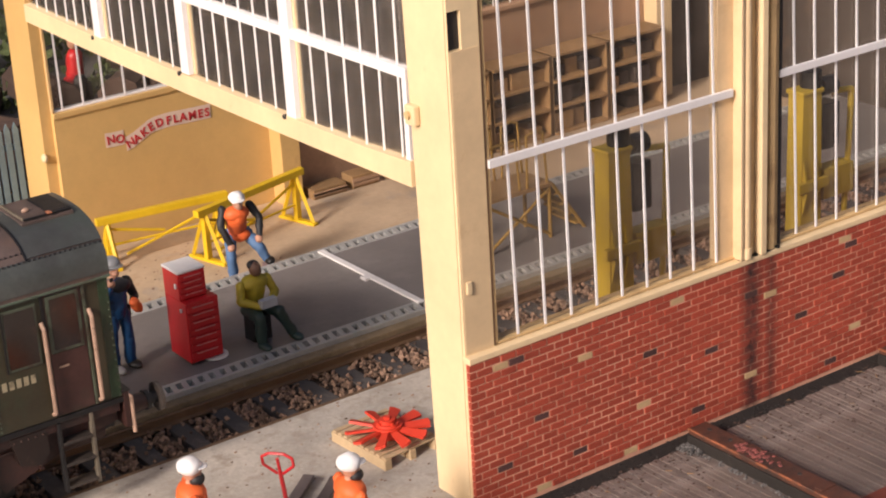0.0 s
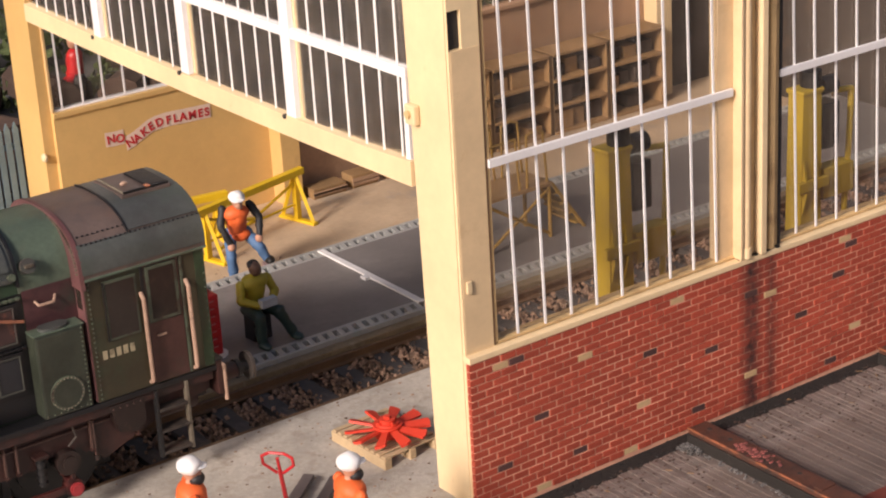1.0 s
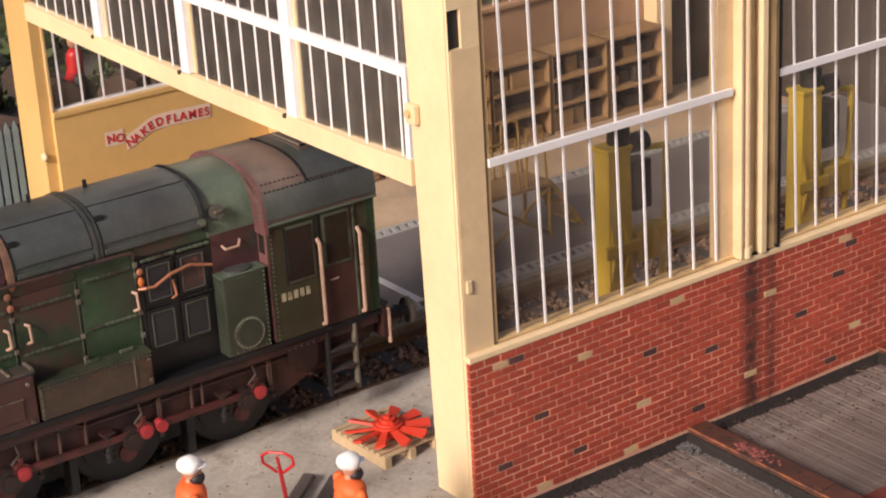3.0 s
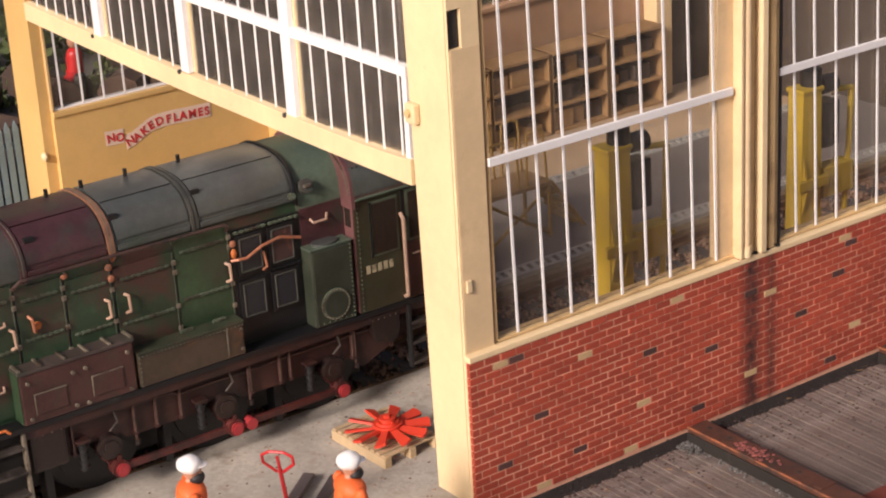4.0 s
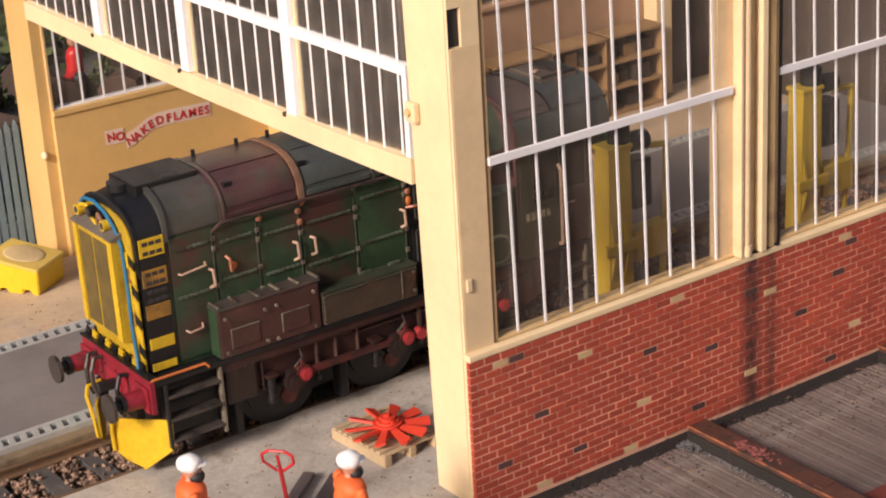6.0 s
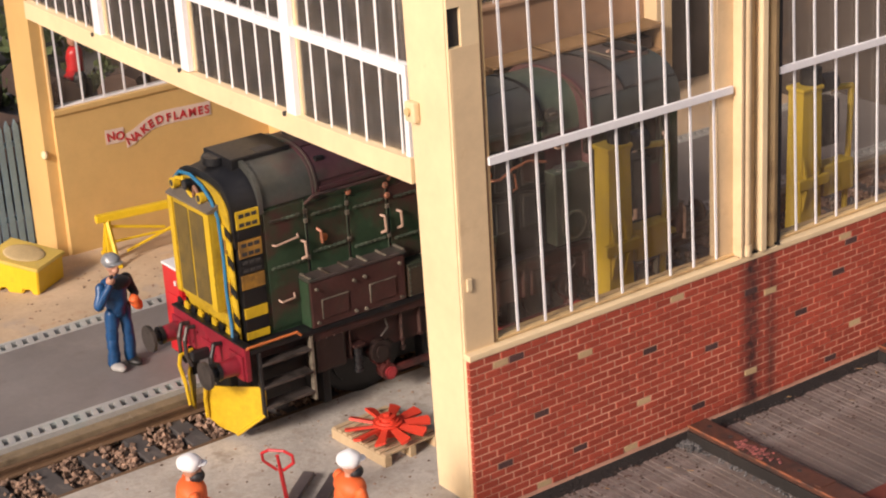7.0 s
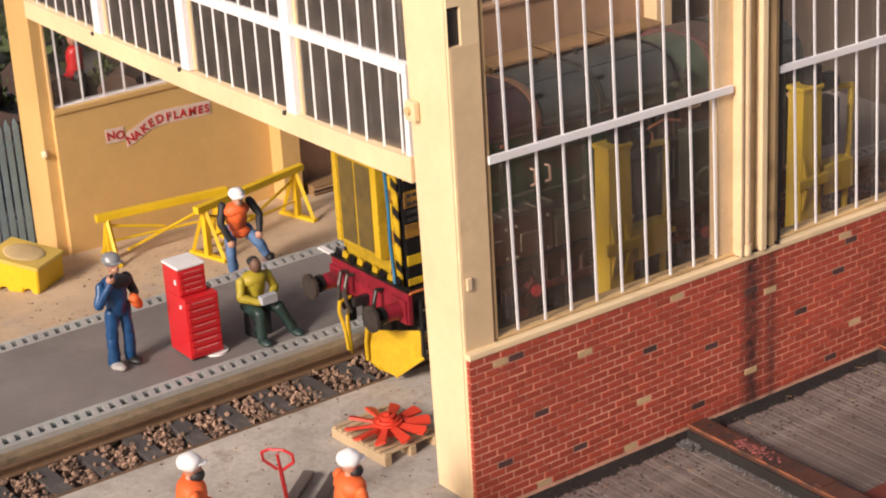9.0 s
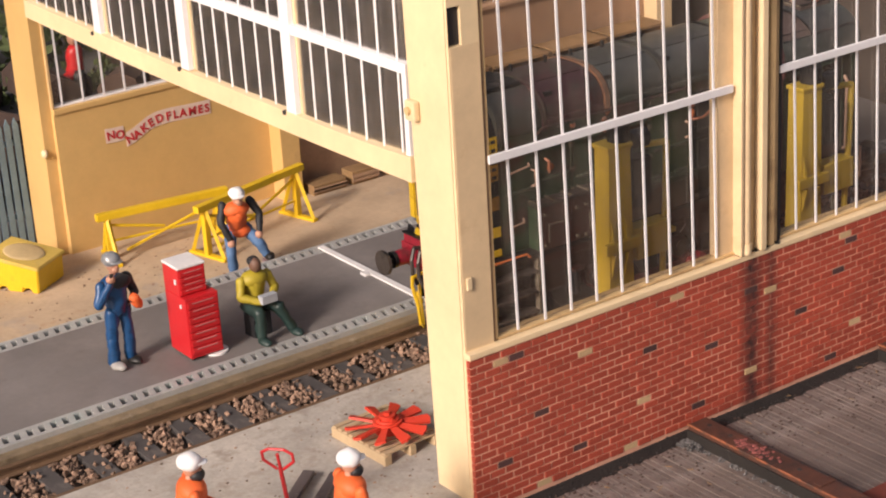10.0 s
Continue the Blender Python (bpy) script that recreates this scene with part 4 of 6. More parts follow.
def bonnet(L):
    H, ZS, ZT = 0.775, 3.24, 3.94
    body = part("bonnet", prism(B(), arc_section(H, 1.50, ZS, ZT), "x", 0.55, 6.22), GREEN, L, smooth=True)
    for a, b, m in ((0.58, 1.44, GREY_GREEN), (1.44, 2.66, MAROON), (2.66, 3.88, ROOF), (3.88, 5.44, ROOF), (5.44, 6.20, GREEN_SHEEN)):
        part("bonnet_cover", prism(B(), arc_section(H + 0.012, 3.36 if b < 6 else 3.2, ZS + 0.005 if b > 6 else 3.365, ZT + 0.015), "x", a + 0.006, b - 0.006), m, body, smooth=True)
    for a, b, m in ((1.50, 2.58, MAROON), (2.76, 3.80, ROOF), (3.96, 5.36, ROOF)):
        part("cover_panel", arc_plate(B(), H + 0.012, 3.365, ZT + 0.015, 0.06, 0.36, a, b), m, body, smooth=True)
        part("cover_panel", arc_plate(B(), H + 0.012, 3.365, ZT + 0.015, 0.375, 0.62, a, b), m, body, smooth=True)
        part("cover_lip", box(B(), a, b, C - H - 0.045, C - H - 0.012, 3.38, 3.45, 0.01), m, body)
    for x, m, w in ((0.57, GREY_GREEN, 0.03), (1.44, MAROON, 0.04), (2.66, RUSTY_STRAP, 0.045), (3.88, GREY_GREEN, 0.05), (5.44, SOOT_SHADE, 0.02)):
        part("strap", prism(B(), arc_section(H + 0.05, 3.30, 3.38, ZT + 0.045), "x", x - w, x + w), m, body, smooth=True)
        if w > 0.035:
            part("strap_line", prism(B(), arc_section(H + 0.054, 3.30, 3.38, ZT + 0.049), "x", x - 0.008, x + 0.008), WORN_GLINT if m != GREY_GREEN else SOOT_SHADE, body, smooth=True)
    for x in (1.62, 2.30, 2.80, 3.45, 4.25):
        part("roof_lug", cyl(B(), (x, C + 0.22, ZT - 0.02), (x, C + 0.22, ZT + 0.13), 0.03, 8), SOOT_SHADE, body)
    for x, f in ((1.62, 0.22), (2.78, 0.22), (4.0, 0.24)):
        yy, zz = arc_point(H + 0.03, 3.365, ZT + 0.03, f)
        part("lifting_eye", box(B(), x - 0.07, x + 0.07, yy - 0.03, yy + 0.03, zz - 0.02, zz + 0.05, 0.012), SOOT_SHADE, body)
    # the sooty exhaust deck with its square opening
    top = part("exhaust_deck", box(B(), 0.42, 1.36, C - 0.36, C + 0.40, ZT - 0.14, ZT + 0.05, 0.02), SOOT_SHADE, body)
    part("exhaust_opening", box(B(), 0.86, 1.12, C - 0.32, C - 0.12, ZT + 0.04, ZT + 0.054), SLOT, top)
    part("deck_cover", cyl(B(), (0.40, C + 0.05, ZT - 0.08), (0.40, C + 0.05, ZT + 0.03), 0.17, 20), SOOT_SHADE, top, smooth=True)
    f1 = part("filler_cap", cyl(B(), (5.60, C - 0.72, 3.50), (5.60, C - 0.86, 3.56), 0.10, 16), GREY_GREEN, body, smooth=True)
    part("cap_grip", box(B(), 5.54, 5.66, C - 0.90, C - 0.85, 3.54, 3.58, 0.008), WORN_GLINT, f1)
    part("filler_cap", cyl(B(), (5.37, C - 0.74, 3.42), (5.37, C - 0.86, 3.46), 0.05, 10), WORN_GREEN, body)
    D = C - H       # near face of the body
    doors = ((0.60, 1.25, 3.14, 2.46, GREEN), (1.28, 1.93, 3.08, 2.54, GREEN), (1.96, 2.60, 3.0, 2.42, GREEN), (2.64, 3.51, 2.98, 2.36, GREEN), (3.54, 4.35, 3.11, 2.44, GREEN_BRIGHT))
    for x0, x1, zh, zl, m in doors:
        d = part("engine_door", box(B(), x0, x1, D - 0.022, D - 0.001, 1.56, zh + 0.18, 0.008), m, body)
        twist(d, (x0 + 0.07, D - 0.03, zh), (x1 - 0.07, D - 0.03, zh))
        twist(d, (x0 + 0.05, D - 0.03, zl), (x1 - 0.05, D - 0.03, zl))
        part("door_edge", box(B(), x1 - 0.022, x1 - 0.004, D - 0.032, D - 0.0225, 1.60, zh + 0.16, 0.004), WORN_GREEN, d)
        for z in (zh - 0.12, zh + 0.02, zl + 0.02, zl - 0.3):
            part("door_catch", box(B(), x1 - 0.035, x1 + 0.03, D - 0.05, D - 0.023, z - 0.035, z + 0.035, 0.012), WORN_GLINT, d)
        part("door_seam", box(B(), x1 + 0.004, x1 + 0.026, D - 0.012, D - 0.001, 1.56, 3.34), SLOT, body)
    # handles of the doors
    for x, z, m in ((1.15, 2.62, PALE_RAIL), (2.48, 2.64, PALE_RAIL), (2.76, 2.64, PALE_RAIL), (4.27, 2.64, PALE_RAIL)):
        handle(body, [(x, D - 0.02, z + 0.13), (x + 0.03, D - 0.09, z + 0.12), (x + 0.04, D - 0.09, z - 0.10), (x, D - 0.02, z - 0.14)], 0.021, m)
    handle(body, [(1.42, D - 0.02, 2.86), (1.45, D - 0.08, 2.82), (1.46, D - 0.08, 2.66), (1.50, D - 0.02, 2.62)], 0.022, COPPER)
    part("rust_patch", ball(B(), (1.52, D - 0.03, 2.70), 0.05, (1.3, 0.5, 1.2)), ORANGE_RUST, body)
    handle(body, [(0.70, D - 0.02, 2.80), (0.72, D - 0.08, 2.80), (1.08, D - 0.08, 2.84), (1.10, D - 0.02, 2.86)], 0.016)
    handle(body, [(0.72, D - 0.02, 1.98), (0.75, D - 0.07, 1.95), (0.95, D - 0.07, 1.97), (0.97, D - 0.02, 2.02)], 0.015)
    for x, z in ((1.96, 3.26), (2.60, 3.04), (2.58, 3.20), (4.40, 3.02)):
        part("rust_knob", ball(B(), (x, D - 0.045, z), 0.042, (1.2, 0.8, 1.2)), COPPER, body)
    handle(L, [(1.26, D - 0.02, 3.26), (1.28, D - 0.09, 3.32), (1.36, D - 0.09, 3.37), (4.26, D - 0.09, 3.34), (4.32, D - 0.09, 3.30), (4.33, D - 0.02, 3.22)], 0.024, FRAME_EDGE, "long_handrail")
    for x in (1.94, 2.66, 3.52):
        handle(L, [(x, D - 0.01, 3.26), (x, D - 0.09, 3.35)], 0.026, COPPER if x == 2.66 else WORN_GREEN, "handrail_knob")
    # dark grille doors beside the cab
    part("grille_frame", box(B(), 4.38, 5.46, D - 0.02, D - 0.001, 1.52, 3.20, 0.006), SOOT_SHADE, body)
    for i in range(2):
        for j in range(2):
            x0, z0 = 4.44 + i * 0.50, 1.86 + j * 0.66
            f = part("grille_door", box(B(), x0, x0 + 0.44, D - 0.05, D - 0.021, z0, z0 + 0.59, 0.01), SOOT_SHADE, body)
            part("grille_panel", box(B(), x0 + 0.08, x0 + 0.36, D - 0.056, D - 0.051, z0 + 0.08, z0 + 0.51), RUST_PANEL if i and j else GRILLE, f)
            for q in ((0.06, 0.06, 0.38, 0.06), (0.06, 0.53, 0.38, 0.53), (0.06, 0.06, 0.06, 0.53), (0.38, 0.06, 0.38, 0.53)):
                part("panel_bead", cyl(B(), (x0 + q[0], D - 0.054, z0 + q[1]), (x0 + q[2], D - 0.054, z0 + q[3]), 0.014, 6), GREY_GREEN, f)
    twist(body, (4.42, D - 0.05, 3.16), (4.92, D - 0.05, 3.16))
    twist(body, (4.96, D - 0.05, 3.16), (5.44, D - 0.05, 3.16))
    twist(body, (4.96, D - 0.05, 2.49), (5.44, D - 0.05, 2.49), SOOT_SHADE)
    handle(body, [(4.36, D - 0.03, 2.78), (4.44, D - 0.11, 2.80), (4.56, D - 0.11, 2.79), (4.80, D - 0.11, 2.90), (5.10, D - 0.11, 2.95), (5.42, D - 0.11, 2.86)], 0.022, COPPER, "copper_pipe")
    handle(body, [(4.84, D - 0.08, 2.80), (4.87, D - 0.09, 2.58), (4.80, D - 0.08, 2.54)], 0.018, COPPER, "copper_pipe")
    part("rust_patch", ball(B(), (4.40, D - 0.05, 2.88), 0.05, (0.9, 0.6, 1.5)), ORANGE_RUST, body)
    handle(body, [(5.64, D - 0.02, 3.04), (5.66, D - 0.09, 3.0), (5.86, D - 0.09, 3.0), (5.92, D - 0.02, 3.06)], 0.019)
    part("bulkhead_panel", box(B(), 5.48, 6.20, D - 0.015, D - 0.001, 1.52, 3.22, 0.006), MAROON, body)
    return body


def lockers(L):
    for s in (-1, 1):
        def ybox(bm, x0, x1, ya, yb, z0, z1, bev):
            return box(bm, x0, x1, C + min(s * ya, s * yb), C + max(s * ya, s * yb), z0, z1, bev)

        def ycyl(x, z, ya, yb, r, seg):
            return cyl(B(), (x, C + s * ya, z), (x, C + s * yb, z), r, seg)
        b1 = part("battery_box", ybox(B(), 1.08, 2.68, 0.76, 1.04, 1.502, 2.20, 0.025), BOX_BROWN, L)
        part("box_end", ybox(B(), 1.064, 1.079, 0.78, 1.03, 1.52, 2.19, 0.004), GREEN_BRIGHT, b1)
        part("box_lid", ybox(B(), 1.06, 2.70, 0.76, 1.06, 2.202, 2.25, 0.015), GREY_BROWN, b1)
        for x in (1.10, 1.40, 1.72, 2.04, 2.36, 2.67):
            part("lid_rib", ybox(B(), x - 0.022, x + 0.022, 0.77, 1.05, 2.251, 2.28, 0.01), WORN_GLINT, b1)
        for x in (1.26, 2.06):
            part("box_door", ybox(B(), x, x + 0.43, 1.041, 1.060, 1.62, 1.90, 0.01), BOX_BROWN, b1)
            part("door_trim", ybox(B(), x - 0.01, x + 0.44, 1.041, 1.066, 1.893, 1.908, 0.004), WORN_GLINT, b1)
            part("door_trim", ybox(B(), x - 0.012, x + 0.003, 1.041, 1.066, 1.62, 1.90, 0.004), WORN_GLINT, b1)
        for x, z in ((1.18, 2.08), (1.80, 2.04), (1.98, 2.05), (2.58, 2.08), (1.18, 1.58), (1.80, 1.58), (1.97, 1.56), (2.58, 1.56)):
            part("box_knob", ycyl(x, z, 1.04, 1.075, 0.026, 8), WORN_GLINT, b1)
        b2 = part("tool_locker", ybox(B(), 2.72, 4.32, 0.76, 1.04, 1.502, 1.97, 0.025), BOX_RUST, L)
        part("locker_lid", ybox(B(), 2.71, 4.33, 0.76, 1.055, 1.972, 2.01, 0.012), BOX_GREEN, b2)
        part("locker_band", ybox(B(), 4.05, 4.075, 0.76, 1.05, 1.51, 1.968, 0.006), WORN_GLINT, b2)
        rows = [((2.74, C + s * 1.05, 1.945), (4.30, C + s * 1.05, 1.945), 0.055), ((2.75, C + s * 1.048, 1.53), (2.75, C + s * 1.048, 1.92), 0.06)]
        rivets(b2, rows, 0.014, WORN_GREEN)
        for x in (3.45, 3.95):
            part("locker_handle", ybox(B(), x, x + 0.20, 0.86, 0.90, 2.011, 2.06, 0.012), WORN_GREEN, b2)
        for z in (1.6, 1.88):
            part("box_knob", ycyl(4.27, z, 1.04, 1.07, 0.026, 8), WORN_GLINT, b2)
        b3 = part("tall_locker", ybox(B(), 5.46, 6.14, 0.74, 1.04, 1.502, 2.66, 0.04), LOCKER_GREEN, L)
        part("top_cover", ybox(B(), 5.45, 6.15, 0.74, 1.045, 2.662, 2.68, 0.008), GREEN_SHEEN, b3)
        bm = B()
        cyl(bm, (0, 0, 0), (0, 0, 0.03), 0.20, 26)
        bm.transform(Matrix.Translation((5.78, C + s * 0.89, 2.68)) @ Matrix.Diagonal((1, 0.68, 1, 1)))
        part("round_lid", bm, ROOF, b3, smooth=True)
        part("cover_ring", ycyl(5.80, 1.80, 1.035, 1.06, 0.235, 28), WORN_GREEN, b3)
        part("round_cover", ycyl(5.80, 1.80, 1.061, 1.07, 0.19, 24), LOCKER_GREEN, b3)
        bm = B()
        for i in range(26):
            a = i / 26 * 2 * math.pi
            bmesh.ops.create_icosphere(bm, subdivisions=1, radius=0.014, matrix=Matrix.Translation((5.80 + 0.213 * math.cos(a), C + s * 1.064, 1.80 + 0.213 * math.sin(a))))
        tagged(part("cover_rivets", bm, WORN_GLINT, b3), kind="stuff")
        rivets(b3, [((6.10, C + s * 1.042, 1.54), (6.10, C + s * 1.042, 2.62), 0.062), ((5.5, C + s * 1.042, 1.55), (6.05, C + s * 1.042, 1.55), 0.09)], 0.016, WORN_GREEN)


def nose_end(L):
    H = 0.79
    nose = part("nose", prism(B(), arc_section(H, 1.502, 3.26, 3.90), "x", 0.16, 0.545), SOOT_SHADE, L, smooth=True)
    for v in nose.data.vertices:          # the front edge of the shell drops a little
        if v.co.x < 0.17 * K and v.co.z > 3.2 * K:
            v.co.z -= (v.co.z - 3.2 * K) * 0.14
    part("arch_rim", prism(B(), arc_section(H + 0.012, 2.9, 3.27, 3.84), "x", 0.125, 0.159), SOOT_SHADE, nose, smooth=True)
    part("nose_face", prism(B(), arc_section(H - 0.06, 1.502, 3.24, 3.72), "x", 0.105, 0.124), RADIATOR, nose)
    part("face_recess", prism(B(), arc_section(0.46, 3.30, 3.36, 3.66, 11, C + 0.06), "x", 0.085, 0.104), SOOT_SHADE, nose)
    core = part("radiator", box(B(), -0.04, 0.104, -0.70, 0.46, 1.90, 3.36, 0.02), RADIATOR, L, "grimy yellow radiator front")
    part("radiator_mesh", box(B(), -0.052, -0.041, -0.08, 0.30, 1.97, 3.28, 0.006), MESH, core)
    part("radiator_mesh", box(B(), -0.052, -0.041, -0.52, -0.13, 1.97, 3.28, 0.006), MESH, core)
    part("radiator_post", box(B(), -0.062, -0.041, -0.70, -0.56, 1.92, 3.34, 0.008), WASP, core)
    part("radiator_post", box(B(), -0.062, -0.041, 0.34, 0.46, 1.92, 3.34, 0.008), WASP, core)
    part("radiator_cap", prism(B(), [(-0.07, 3.362), (0.104, 3.362), (0.104, 3.46), (-0.07, 3.39)], "y", -0.72, 0.48), CAP_GREY, core)
    # stripes on the near corner of the front
    for i in range(8):
        z = 1.53 + i * 0.21
        part("warning_stripe", prism(B(), [(-1.0, z), (-0.86, z + 0.07), (-0.86, z + 0.18 if i % 2 else z + 0.23), (-1.0, z + 0.11 if i % 2 else z + 0.16)], "x", 0.085, 0.104), SOOT_SHADE if i % 2 else WASP, nose)
        part("front_strip", box(B(), 0.080, 0.104, -0.855, -0.715, z, z + 0.207, 0.004), WASP if i % 3 else WASP_RUST, nose)
        part("warning_stripe", prism(B(), [(0.48, z), (0.53, z + 0.03), (0.53, z + 0.2), (0.48, z + 0.17)], "x", 0.085, 0.104), SOOT_SHADE if i % 2 == 0 else WASP, nose)
    # louvred panel on the near side, in bands
    y0 = C - H
    bands = ((3.16, 3.42, WASP, 2), (3.00, 3.15, SOOT_SHADE, 0), (2.74, 2.99, WASP_RUST, 2), (2.50, 2.73, SOOT_SHADE, 2), (2.28, 2.49, WASP_RUST, 0), (2.02, 2.27, SOOT_SHADE, 0), (1.85, 2.01, WASP, 0), (1.66, 1.84, SOOT_SHADE, 0), (1.54, 1.65, WASP, 0))
    for za, zb, m, rows in bands:
        b = part("warning_band", box(B(), 0.17, 0.53, y0 - 0.024, y0 - 0.002, za, zb, 0.006), m, nose)
        for r in range(rows):
            z = za + (r + 0.25) * (zb - za) / rows
            for k in range(3):
                part("louvre", box(B(), 0.21 + k * 0.10, 0.29 + k * 0.10, y0 - 0.030, y0 - 0.0245, z, z + 0.055, 0.003), SLOT, b)
    # kicked-up stripes along the foot of the front
    for i in range(9):
        y = 0.62 - i * 0.2
        part("foot_stripe", prism(B(), [(y, 1.503), (y + 0.12, 1.503), (y + 0.06, 1.70), (y - 0.06, 1.66)], "x", 0.03, 0.06), WASP if i % 2 else SOOT_SHADE, nose)
    for y, z in ((0.36, 3.53), (-0.02, 3.60), (-0.40, 3.50)):
        l = part("nose_lamp", cyl(B(), (-0.02, y, z), (0.085, y, z), 0.075, 16), WASP if y != -0.02 else SOOT_SHADE, nose, smooth=True)
        part("lamp_glass", cyl(B(), (-0.026, y, z), (-0.021, y, z), 0.05, 14), SLOT, l)
    handle(nose, [(0.06, 0.40, 3.42), (0.02, 0.30, 3.62), (0.02, 0.08, 3.66), (0.04, -0.02, 3.48), (0.05, -0.12, 3.42)], 0.028, WASP, "nose_pipe")
    handle(nose, [(0.05, -0.14, 3.46), (0.02, -0.24, 3.62), (0.05, -0.42, 3.42)], 0.028, RUSTY_STRAP, "nose_pipe")
    handle(nose, [(0.08, 0.52, 3.30), (0.08, 0.46, 3.56), (0.08, 0.28, 3.70), (0.07, -0.05, 3.74), (0.07, -0.36, 3.66), (0.06, -0.62, 3.50), (0.06, -0.76, 3.28), (0.06, -0.80, 2.7), (0.05, -0.80, 2.2), (0.05, -0.84, 1.80), (0.02, -0.90, 1.55)], 0.026, HOSE_BLUE, "blue_hose")
    handle(L, [(0.0, -1.27, 1.53), (0.02, -1.31, 1.56), (0.80, -1.31, 1.56), (0.86, -1.31, 1.50)], 0.02, ORANGE_RUST, "copper_pipe")
    # buffer beams
    for x0, x1, m in ((-0.03, 0.05, BEAM_RED), (7.95, 8.03, FRAME)):
        near = x0 < 1
        bb = part("buffer_beam", box(B(), x0, x1, C - 1.05, C + 0.98, 1.05, 1.56, 0.012), m, L, "weathered red buffer beam" if near else "")
        d = -1 if near else 1
        xf = x0 if near else x1
        part("beam_top", box(B(), x0 - 0.02, x1 + 0.02, C - 1.06, C + 0.99, 1.562, 1.59, 0.006), SOOT_SHADE, bb)
        for y in (C - 0.82, C + 0.82):
            b = part("buffer", cyl(B(), (xf, y, 1.24), (xf + d * 0.34, y, 1.24), 0.14, 20, 0.115), m, bb, smooth=True)
            part("buffer_plate", box(B(), min(xf, xf + d * 0.03), max(xf, xf + d * 0.03), y - 0.19, y + 0.19, 1.06, 1.43, 0.01), m, b)
            part("buffer_collar", cyl(B(), (xf + d * 0.30, y, 1.24), (xf + d * 0.36, y, 1.24), 0.135, 20), SOOT_SHADE, b, smooth=True)
            part("buffer_ram", cyl(B(), (xf + d * 0.34, y, 1.24), (xf + d * 0.48, y, 1.24), 0.08, 16), STEEL_DARK, b, smooth=True)
            hb = cyl(B(), (xf + d * 0.48, y, 1.24), (xf + d * 0.53, y, 1.24), 0.20, 26)
            part("buffer_head", hb, STEEL_WORN, b, smooth=True)
        part("draw_hook", box(B(), min(xf, xf + d * 0.28), max(xf, xf + d * 0.28), C - 0.05, C + 0.05, 1.10, 1.24, 0.02), STEEL_DARK, bb)
        part("hook_plate", box(B(), min(xf, xf + d * 0.02), max(xf, xf + d * 0.02), C - 0.16, C + 0.16, 1.08, 1.34, 0.006), m, bb)
        for y in (C - 0.42, C + 0.35, C + 0.52):
            handle(bb, [(xf + d * 0.02, y, 1.44), (xf + d * 0.13, y, 1.46), (xf + d * 0.20, y - 0.02, 1.28), (xf + d * 0.20, y - 0.03, 1.05), (xf + d * 0.14, y - 0.05, 0.88)], 0.032, STEEL_WORN if y > C else STEEL_DARK, "brake_hose")
        for i in range(7):
            part("beam_bolt", cyl(B(), (xf, C - 0.5 + i * 0.16, 1.16 + 0.2 * (i % 2)), (xf + d * 0.02, C - 0.5 + i * 0.16, 1.16 + 0.2 * (i % 2)), 0.022, 6), m, bb)
    # snow plough blades: an upright plate with a pointed foot and a folded lip
    for s in (-1, 1):
        def at(x, yn, z):
            return Vector((x, yn if s < 0 else 2 * C - yn, z))
        rim = [at(-0.28, -0.50, 0.80), at(-0.05, -0.86, 0.84), at(0.17, -1.22, 0.89), at(0.205, -1.28, 0.84), at(0.205, -1.27, 0.47), at(-0.05, -0.87, 0.10), at(-0.18, -0.60, 0.17), at(-0.27, -0.48, 0.30)]
        pb = B()
        va = [pb.verts.new(p) for p in rim]
        vb = [pb.verts.new(p + Vector((0.035, 0, 0))) for p in rim]
        pb.faces.new(va), pb.faces.new(vb[::-1])
        for i in range(len(rim)):
            j = (i + 1) % len(rim)
            pb.faces.new((va[j], va[i], vb[i], vb[j]))
        bmesh.ops.recalc_face_normals(pb, faces=pb.faces)
        pl = part("plough_blade", pb, PLOUGH, L, "dirty yellow snow plough blade")
        part("blade_lip", tube(B(), [at(0.20, -1.275, 0.47), at(-0.05, -0.875, 0.10)], 0.028, 6), PLOUGH, pl)
        part("blade_edge", tube(B(), [at(-0.29, -0.50, 0.32), at(-0.31, -0.52, 0.62), at(-0.33, -0.62, 0.92), at(-0.26, -0.70, 1.02), at(-0.05, -0.72, 1.04)], 0.03, 6), PLOUGH, pl)
        part("plough_bracket", box(B(), -0.06, 0.06, C + s * 0.56 - 0.05, C + s * 0.56 + 0.05, 0.62, 1.049, 0.015), SOOT_SHADE, pl)


